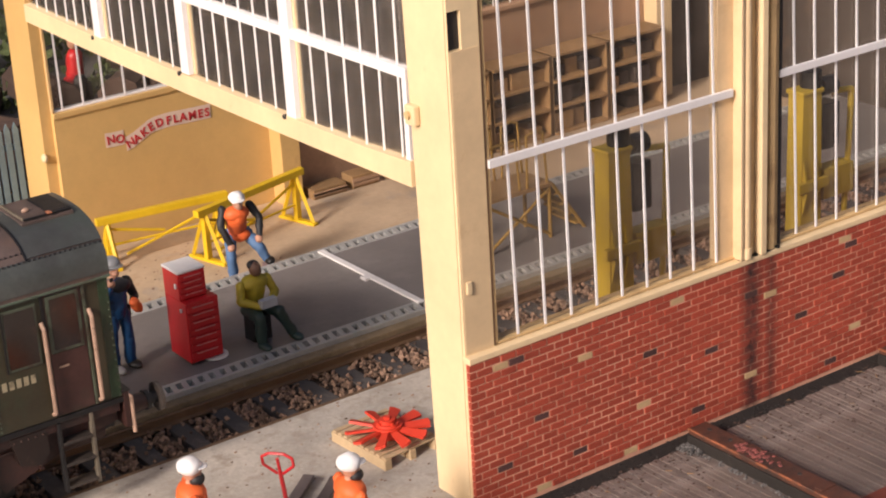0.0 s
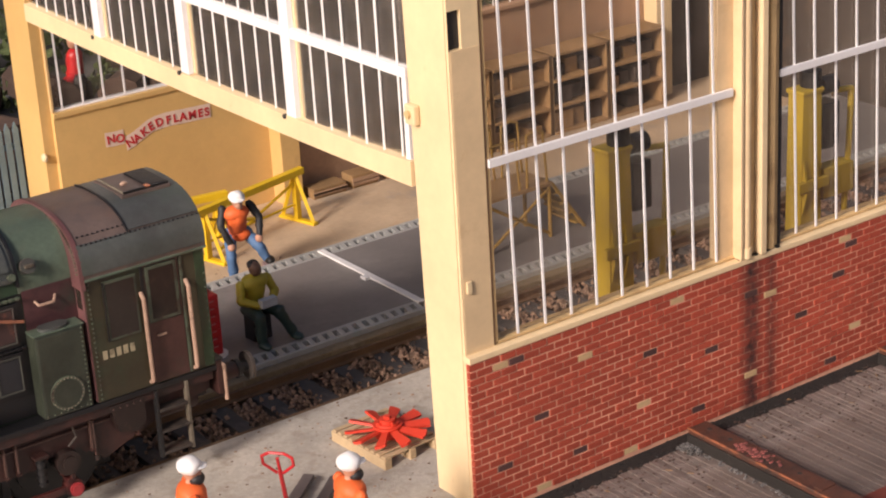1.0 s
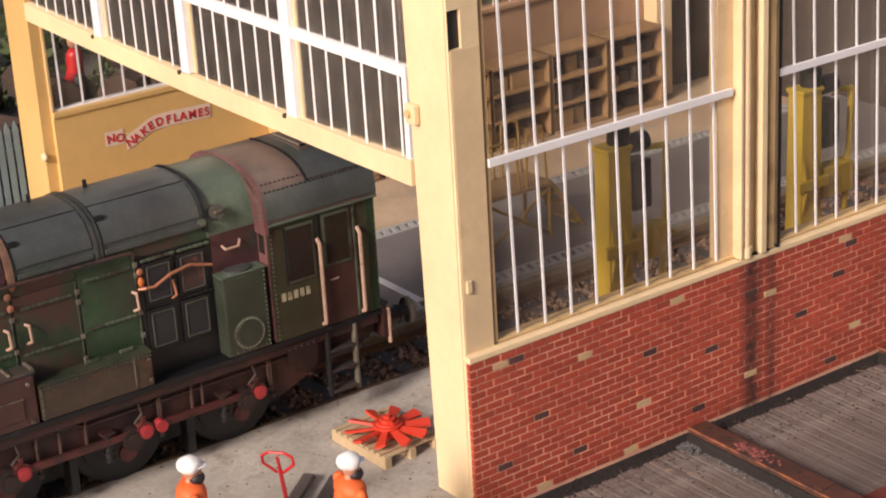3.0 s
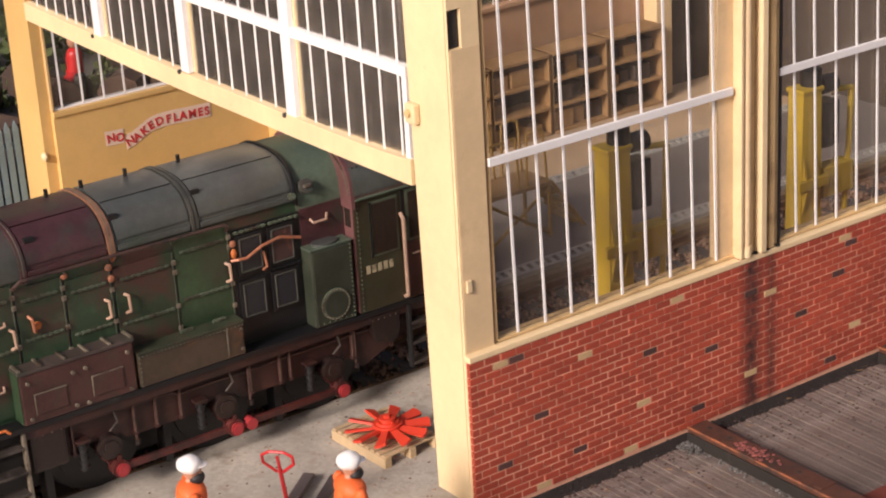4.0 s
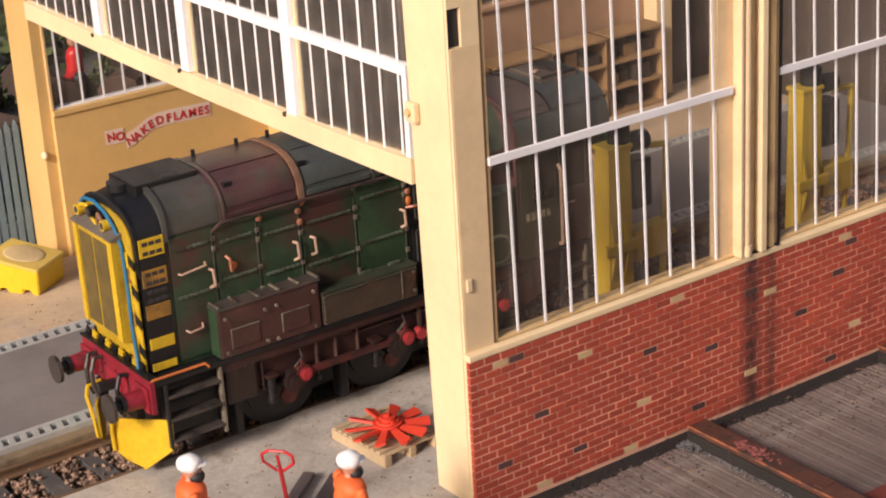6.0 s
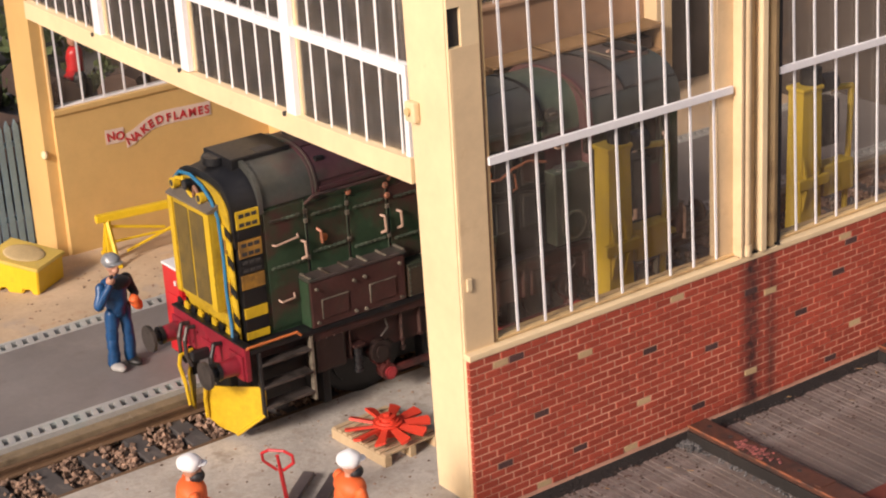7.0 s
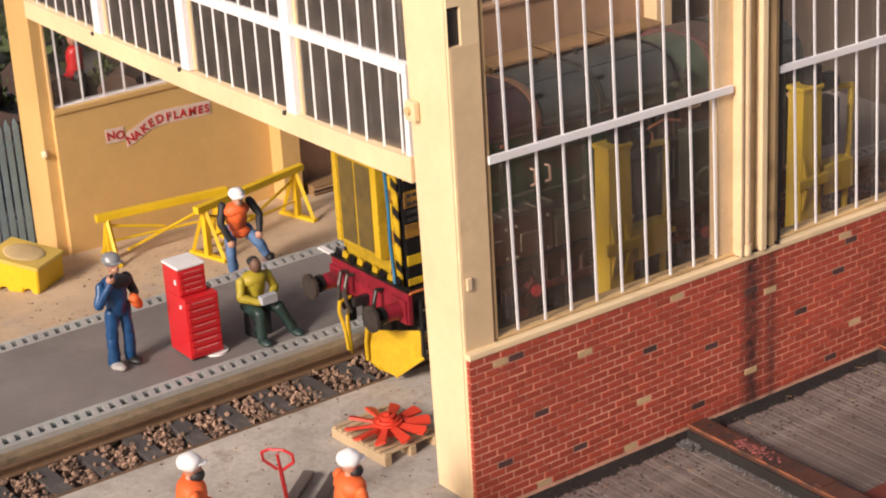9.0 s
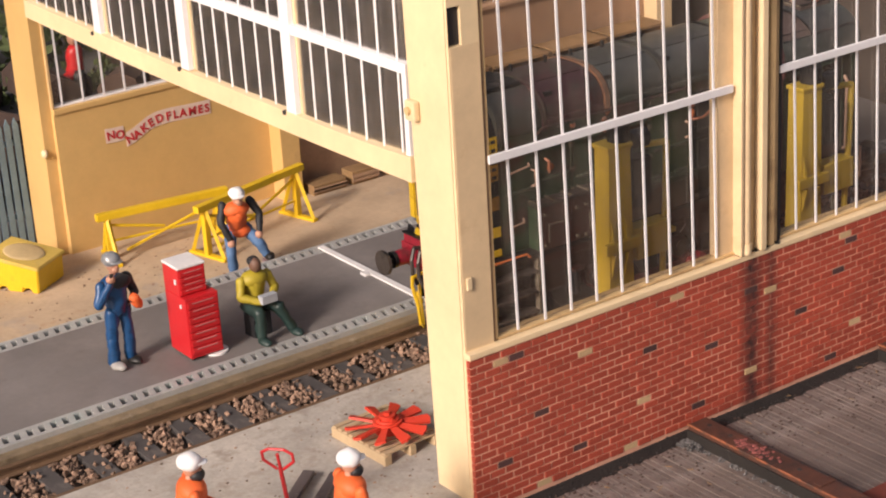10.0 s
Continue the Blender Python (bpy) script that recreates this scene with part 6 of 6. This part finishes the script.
def pallet_and_fan():
    p = thing("pallet", "pale slatted wooden pallet on the yard", "pallet", at=sc(0.17, 2.32, 0, 0, 0, 3))
    for x in (-0.42, 0.0, 0.42):
        part("base_board", box(B(), x - 0.05, x + 0.05, -0.62, 0.62, 0.0, 0.025, 0.004), PALLET, p)
        part("stringer", box(B(), x - 0.05, x + 0.05, -0.62, 0.62, 0.130, 0.152, 0.004), PALLET, p)
        for y in (-0.55, 0.0, 0.55):
            part("block", box(B(), x - 0.05, x + 0.05, y - 0.07, y + 0.07, 0.026, 0.129, 0.006), PALLET, p)
    part("side_board", box(B(), -0.485, -0.472, -0.62, 0.62, 0.0, 0.150, 0.003), PALLET, p)
    me = mesh_of("slat", box(B(), -0.47, 0.47, -0.040, 0.040, 0.0, 0.024, 0.004), PALLET)
    for i in range(10):
        piece("slat", me, p, sc(0, -0.565 + i * 0.1255, 0.153))
    f = thing("fan_rotor", "orange-red ten-bladed fan rotor lying on the pallet", "fan rotor", at=sc(0.16, 2.24, 0.178))
    hub = part("hub", cyl(B(), (0, 0, 0.0), (0, 0, 0.20), 0.19, 24, 0.16), FAN_RED, f, smooth=True)
    part("hub_ring", cyl(B(), (0, 0, 0.20), (0, 0, 0.25), 0.11, 20), FAN_RED, hub)
    part("hub_nut", cyl(B(), (0, 0, 0.25), (0, 0, 0.29), 0.05, 6), FAN_RED, hub)
    bm = B()
    for i in range(4):
        box(bm, 0.13 - 0.02, 0.13 + 0.02, -0.02, 0.02, 0.19, 0.225)
        bm.transform(Matrix.Rotation(math.pi / 2, 4, "Z"))
    tagged(part("hub_bolts", bm, FAN_RED, hub), kind="stuff")
    part("hub_collar", cyl(B(), (0, 0, 0.14), (0, 0, 0.17), 0.205, 24), FAN_RED, hub)
    bm = B()
    prism(bm, [(0.12, -0.040), (0.34, -0.060), (0.585, -0.085), (0.60, 0.0), (0.575, 0.075), (0.34, 0.055), (0.12, 0.045)], "z", -0.018, 0.018)
    bm.transform(Matrix.Translation((0, 0, 0.11)) @ Matrix.Rotation(0.32, 4, "X"))
    me = mesh_of("blade", bm, FAN_RED)
    for i in range(10):
        piece("blade", me, f, sc(0, 0, 0, 0, 0, 36 * i + 10))


pallet_and_fan()


def pallet_truck(at, label):
    t = thing("pallet_truck", label, "pallet truck", at=at, group="pallet trucks")
    part("fork", box(B(), -0.27, -0.11, -0.1, 1.1, 0.06, 0.13, 0.015), FORK, t)
    part("fork", box(B(), 0.11, 0.27, -0.1, 1.1, 0.06, 0.13, 0.015), FORK, t)
    part("pump_body", box(B(), -0.27, 0.27, -0.25, -0.1, 0.06, 0.36, 0.03), RED, t)
    part("wheel", cyl(B(), (-0.06, -0.28, 0.09), (0.06, -0.28, 0.09), 0.09, 16), SLOT, t)
    h = part("handle", tube(B(), [(0, -0.25, 0.30), (0, -0.42, 1.00)], 0.03, 8), RED, t)
    part("handle_loop", tube(B(), [(-0.04, -0.42, 0.98), (-0.2, -0.46, 1.12), (-0.2, -0.49, 1.24), (-0.1, -0.5, 1.30), (0.1, -0.5, 1.30), (0.2, -0.49, 1.24), (0.2, -0.46, 1.12), (0.04, -0.42, 0.98)], 0.020, 8), RED, h)
    part("handle_stem", tube(B(), [(0, -0.42, 1.0), (0, -0.48, 1.22)], 0.022, 8), RED, h)


pallet_truck(sc(-1.95, 1.25, 0, 0, 0, -50), "red pallet truck with loop handle and grey forks")


def trestle(x0, y0, x1, y1, height):
    """A-frame barrier: top rail, splayed legs with feet, diagonal braces."""
    w = math.hypot(x1 - x0, y1 - y0)
    t = thing("trestle_barrier", "yellow A-frame trestle barrier with long top rail", "trestle", at=sc(x0, y0, FLOOR_Z, 0, 0, math.degrees(math.atan2(y1 - y0, x1 - x0))), group="trestles by the wall")
    part("top_rail", box(B(), -0.2, w + 0.2, -0.07, 0.07, height - 0.13, height, 0.012), YELLOW, t)
    for x in (0, w):
        for s in (-1, 1):
            lb = cyl(B(), (x, s * 0.03, height - 0.12), (x, s * 0.40, 0.05), 0.045, 4)
            part("leg", lb, YELLOW, t)
        part("post", box(B(), x - 0.06, x + 0.06, -0.05, 0.05, 0.06, height - 0.131, 0.01), YELLOW, t)
        part("foot", box(B(), x - 0.06, x + 0.06, -0.46, 0.46, 0.0, 0.06, 0.012), YELLOW, t)
    part("brace", cyl(B(), (0.05, 0, height - 0.25), (w * 0.5, 0, 0.42), 0.03, 6), YELLOW, t)
    part("brace", cyl(B(), (w - 0.05, 0, height - 0.25), (0.3, 0, 0.12), 0.03, 6), YELLOW, t)
    part("tie_rail", cyl(B(), (0.05, 0, 0.35), (w - 0.05, 0, 0.35), 0.025, 6), YELLOW, t)


trestle(0.62, 11.75, 2.70, 11.45, 0.90)
trestle(1.98, 10.62, 4.22, 11.20, 1.02)


def grit_bin():
    g = thing("grit_bin", "yellow grit bin with sandy domed lid", "grit bin", at=sc(-1.06, 11.18, FLOOR_Z, 0, 0, 34))
    bm = B()
    prism(bm, [(0.0, 0.0), (0.14, 0.0), (0.16, 0.08), (0.30, 0.08), (0.32, 0.0), (0.62, 0.0), (0.64, 0.08), (0.78, 0.08), (0.80, 0.0), (0.94, 0.0), (0.97, 0.60), (-0.03, 0.44)], "x", 0.0, 0.84)
    bmesh.ops.bevel(bm, geom=list(bm.edges), offset=0.02, segments=2, affect="EDGES")
    part("body", bm, YELLOW, g)
    bm = B()
    prism(bm, [(-0.07, 0.43), (1.01, 0.605), (1.01, 0.665), (-0.07, 0.49)], "x", -0.04, 0.88)
    bmesh.ops.bevel(bm, geom=list(bm.edges), offset=0.018, segments=2, affect="EDGES")
    lid = part("lid", bm, LID_YELLOW, g, "weathered yellow lid")
    bm = B()
    ball(bm, (0.42, 0.47, 0.585), 0.33, (1.0, 1.15, 0.10), 3, Matrix.Rotation(0.16, 4, "X"))
    part("grit_dome", bm, SAND_LID, lid, "sandy dusted dome", smooth=True)


grit_bin()


def threshold_strip():
    ob = part("threshold_strip", box(B(), -0.06, 0.06, 0, 3.05, 0.006, 0.04, 0.008), WHITE_DIRT, at=sc(3.2, 5.72, PLAT_Z))
    tagged(ob, "white worn strip lying across the platform", "strip")
    ob = part("offcut", box(B(), -0.10, 0.0, -0.08, 0.08, 0.0, 0.05, 0.01), WHITE_DIRT, at=sc(3.14, 7.2, PLAT_Z))
    tagged(ob, "small white offcut beside the strip", "offcut")


threshold_strip()


def lifting_jack(x, y):
    j = thing("lifting_jack", "tall yellow electric lifting jack with dark motor", "lifting jack", at=sc(x, y, 0), group="lifting jacks in the shed")
    part("base_plate", box(B(), -0.40, 1.2, -0.35, 0.35, 0.0, 0.10, 0.02), DULL_YELLOW, j)
    bm = B()
    prism(bm, [(-0.25, 0.10), (0.25, 0.10), (0.20, 3.28), (-0.20, 3.28)], "y", -0.16, 0.16)
    part("column", bm, DULL_YELLOW, j)
    part("column_cap", box(B(), -0.24, 0.24, -0.19, 0.19, 3.282, 3.36, 0.03), DULL_YELLOW, j)
    part("carriage", box(B(), -0.36, 0.32, -0.26, -0.165, 1.72, 1.90, 0.03), DULL_YELLOW, j)
    for xx in (-0.2, 0.05):
        bm = B()
        prism(bm, [(-0.26, 1.70), (-0.165, 1.70), (-0.165, 1.30)], "x", xx, xx + 0.05)
        part("gusset", bm, DULL_YELLOW, j)
        bm = B()
        prism(bm, [(-0.24, 1.90), (-0.165, 1.90), (-0.165, 2.25)], "x", xx, xx + 0.05)
        part("gusset", bm, DULL_YELLOW, j)
    part("lifting_beam", box(B(), 0.32, 1.0, -0.14, 0.14, 1.45, 1.95, 0.02), DULL_YELLOW, j)
    part("guard_bar", tube(B(), [(0.24, 0, 3.22), (1.05, 0, 3.12), (1.02, 0, 2.2), (0.95, 0, 1.2), (0.95, 0, 0.1)], 0.05, 8), DULL_YELLOW, j)
    part("hook_pad", box(B(), 1.0, 1.16, -0.08, 0.08, 1.68, 1.76, 0.02), DULL_YELLOW, j)
    part("motor", cyl(B(), (0.12, 0.0, 3.36), (0.12, 0, 3.62), 0.17, 16), STEEL_DARK, j, smooth=True)
    part("motor", cyl(B(), (0.32, 0, 3.30), (0.62, 0, 3.30), 0.15, 16), STEEL_DARK, j, smooth=True)
    part("gearbox", box(B(), 0.27, 0.62, -0.16, 0.16, 2.3, 3.05, 0.03), SOOT_SHADE, j)


lifting_jack(4.38, 2.3)
lifting_jack(8.34, 2.3)


def access_platform():
    a = thing("access_platform", "yellow inspection access platform with hooped handrails", "access platform", at=sc(5.3, 6.5, PLAT_Z))
    part("deck", box(B(), -0.2, 1.3, 0, 0.8, 0.95, 1.02, 0.01), CRATE, a)
    for x in (-0.1, 1.25):
        for y in (0.05, 0.75):
            part("leg", cyl(B(), (x, y, 0.0), (x, y, 0.95), 0.035, 8), TAN_YELLOW, a)
    part("brace", cyl(B(), (-0.1, 0.05, 0.9), (1.25, 0.05, 0.06), 0.03, 6), TAN_YELLOW, a)
    part("brace", cyl(B(), (1.25, 0.05, 0.9), (-0.1, 0.05, 0.06), 0.03, 6), TAN_YELLOW, a)
    for y in (0.05, 0.75):
        part("handrail", tube(B(), [(-0.15, y, 1.02), (-0.15, y, 1.9), (0.55, y, 1.95), (0.62, y, 1.02)], 0.022, 8), TAN_YELLOW, a)
        part("handrail", tube(B(), [(0.78, y, 1.02), (0.80, y, 1.95), (1.0, y, 2.0), (1.15, y, 1.95), (1.22, y, 1.02)], 0.022, 8), TAN_YELLOW, a)
    for i in range(4):
        part("tread", box(B(), 1.34 + i * 0.16, 1.50 + i * 0.16, 0.05, 0.75, 0.74 - i * 0.22, 0.78 - i * 0.22), TAN_YELLOW, a)
    part("stringer", cyl(B(), (1.30, 0.03, 0.98), (2.0, 0.03, 0.0), 0.035, 6), TAN_YELLOW, a)
    part("stringer", cyl(B(), (1.30, 0.77, 0.98), (2.0, 0.77, 0.0), 0.035, 6), TAN_YELLOW, a)


access_platform()


def storage_rack(x0, n_tier, seed):
    rnd = random.Random(seed)
    r = thing("storage_rack", "stacked timber storage rack with dark goods by the wall", "storage rack", at=sc(x0, 11.70, FLOOR_Z), group="racks along the wall")
    w = 1.52
    for x in (0, w):
        part("upright", box(B(), x - 0.05, x + 0.05, 0, 0.7, 0, n_tier * 0.56 + 0.05, 0.01), CRATE, r)
    part("back_panel", box(B(), 0.05, w - 0.05, 0.62, 0.68, 0, n_tier * 0.56), CRATE_DARK, r)
    for i in range(n_tier + 1):
        part("shelf", box(B(), 0.052, w - 0.052, -0.03, 0.62, i * 0.56, i * 0.56 + 0.06, 0.006), CRATE, r)
        if i < n_tier:
            x = 0.1
            while x < w - 0.4:
                ww = rnd.uniform(0.25, 0.5)
                if rnd.random() < 0.8:
                    part("stored_box", box(B(), x, x + ww, 0.05 + rnd.uniform(0, 0.2), 0.6, i * 0.56 + 0.062, i * 0.56 + rnd.uniform(0.25, 0.45), 0.015), CRATE if rnd.random() < 0.5 else CRATE_DARK, r)
                x += ww + 0.06
    return r


for i, (x, n) in enumerate(((7.7, 3), (9.25, 3), (10.8, 3), (12.35, 3))):
    storage_rack(x, n, 20 + i)
for i, (x, w, h) in enumerate(((5.05, 0.75, 0.20), (5.95, 0.6, 0.26), (6.75, 0.7, 0.22))):
    c = thing("wooden_crate", "low brown wooden crate against the far wall", "crate", at=sc(x, 11.95, FLOOR_Z), group="crates by the wall")
    part("crate_body", box(B(), 0, w, 0, 0.4, 0.0, h, 0.01), CRATE, c)
    for z in (0.06, h - 0.12):
        part("crate_batten", box(B(), -0.01, w + 0.01, -0.03, -0.002, z, z + 0.06), BROWN_WALL, c)
SIGN_PAPER = mat("sign_paper", (0.72, 0.56, 0.46), 0.7, vary=0.08)
SIGN_RED = mat("sign_red", (0.50, 0.03, 0.035), 0.6, vary=0.08)


def warning_sign():
    s = thing("warning_sign", "curved cream paper banner reading NO NAKED FLAMES in red", "sign", at=sc(0.03, 12.495, -0.075))
    wave = [("N", 1.13, 1.80, 4), ("O", 1.30, 1.785, 0), ("N", 1.53, 1.64, 22), ("A", 1.69, 1.69, 26), ("K", 1.85, 1.77, 27), ("E", 2.00, 1.845, 22), ("D", 2.14, 1.885, 14),
            ("F", 2.34, 1.90, 2), ("L", 2.49, 1.90, 1), ("A", 2.62, 1.895, 0), ("M", 2.80, 1.885, 0), ("E", 3.00, 1.88, 0), ("S", 3.14, 1.875, 0)]
    for ch, x, z, tilt in wave:
        cu = bpy.data.curves.new("letter", "FONT")
        cu.body, cu.size, cu.extrude, cu.offset = ch, 0.215 * K, 0.004 * K, 0.006 * K
        tmp = bpy.data.objects.new("letter", cu)
        me = bpy.data.meshes.new_from_object(tmp)
        bpy.data.objects.remove(tmp)
        me.materials.clear()
        me.materials.append(SIGN_RED)
        piece("letter", me, s, pose(x * K, -0.012 * K, z * K, 90, 0, 0) @ pose(0, 0, 0, 0, 0, tilt))
    for a, b in zip(wave, wave[1:] + [("", 3.30, 1.875, 0)]):
        if a[0] == "O" and b[0] == "N":
            b = ("", a[1] + 0.20, a[2], 0)
        bm = B()
        prism(bm, [(a[1] - 0.03, a[2] - 0.05), (b[1] - 0.03, b[2] - 0.05), (b[1] - 0.03, b[2] + 0.22), (a[1] - 0.03, a[2] + 0.22)], "y", -0.006, 0.0)
        part("banner", bm, SIGN_PAPER, s)


warning_sign()
figurine("small red-clad miniature figure seated beyond the far window", sc(4.85, 22.0, -0.5), [
    ("limb", RED, (0, 0, 0.75), (0.05, 0, 1.25), 0.24, 0.22), ("ball", SKIN, (0.05, 0, 1.55), 0.14, (1, 1, 1.2)),
    ("limb", RED, (-0.1, -0.1, 0.75), (-0.45, -0.2, 0.62), 0.16, 0.13), ("limb", BLACK_CLOTH, (0, -0.2, 0.7), (-0.1, -0.3, 0.1), 0.2, 0.12), ("box", BLACK_CLOTH, -0.3, 0.3, -0.2, 0.3, 0.0, 0.6)])


def yard_grit():
    """Small stones and flakes strewn over the yard and the back floor."""
    rnd = random.Random(31)
    bm = B()
    for _ in range(900):
        x = rnd.uniform(-8, 3)
        y, z = (rnd.uniform(0.4, 3.9), 0.004) if rnd.random() < 0.6 else (rnd.uniform(9.0, 11.8), FLOOR_Z + 0.008)
        ball(bm, (x, y, z), rnd.uniform(0.006, 0.022), (1.3, 1, 0.6), 1)
    tagged(part("loose_grit", bm, BALLAST), "small brown stones strewn over the yard floor", "grit", kind="stuff")


yard_grit()

# ---- what moves ----
RUN = [(0.0, 0.0), (0.5, 0.803), (1.0, 1.397), (1.5, 1.995), (2.0, 2.659), (2.5, 3.391), (3.0, 4.10), (3.5, 4.80), (4.0, 5.494), (4.5, 6.206), (5.0, 6.855),
       (5.5, 7.616), (6.0, 8.36), (6.5, 9.10), (7.0, 9.81), (7.5, 10.441), (8.0, 11.041), (8.5, 11.709), (9.0, 12.522), (9.5, 13.21), (10.0, 13.86)]


def motions():
    walk(SHUNTER, [(t, sc(-11.15 + s, TRACK_Y, 0)) for t, s in RUN])
    turn = [(t, 172 - math.degrees((s - 2.659) / 0.685)) for t, s in RUN]
    for w, x in zip(WHEELS, (2.20, 3.95, 5.70)):
        walk(w, [(t, sc(x, 0, 0.685) @ Matrix.Rotation(-radians(a), 4, "Y")) for t, a in turn])
    for rod, lead in zip(RODS, (0, -90)):
        walk(rod, [(t, sc(2.20 + 0.257 * math.cos(radians(a + lead)), 0, 0.685 + 0.257 * math.sin(radians(a + lead)))) for t, a in turn])


bricks(wall_s)
motions()
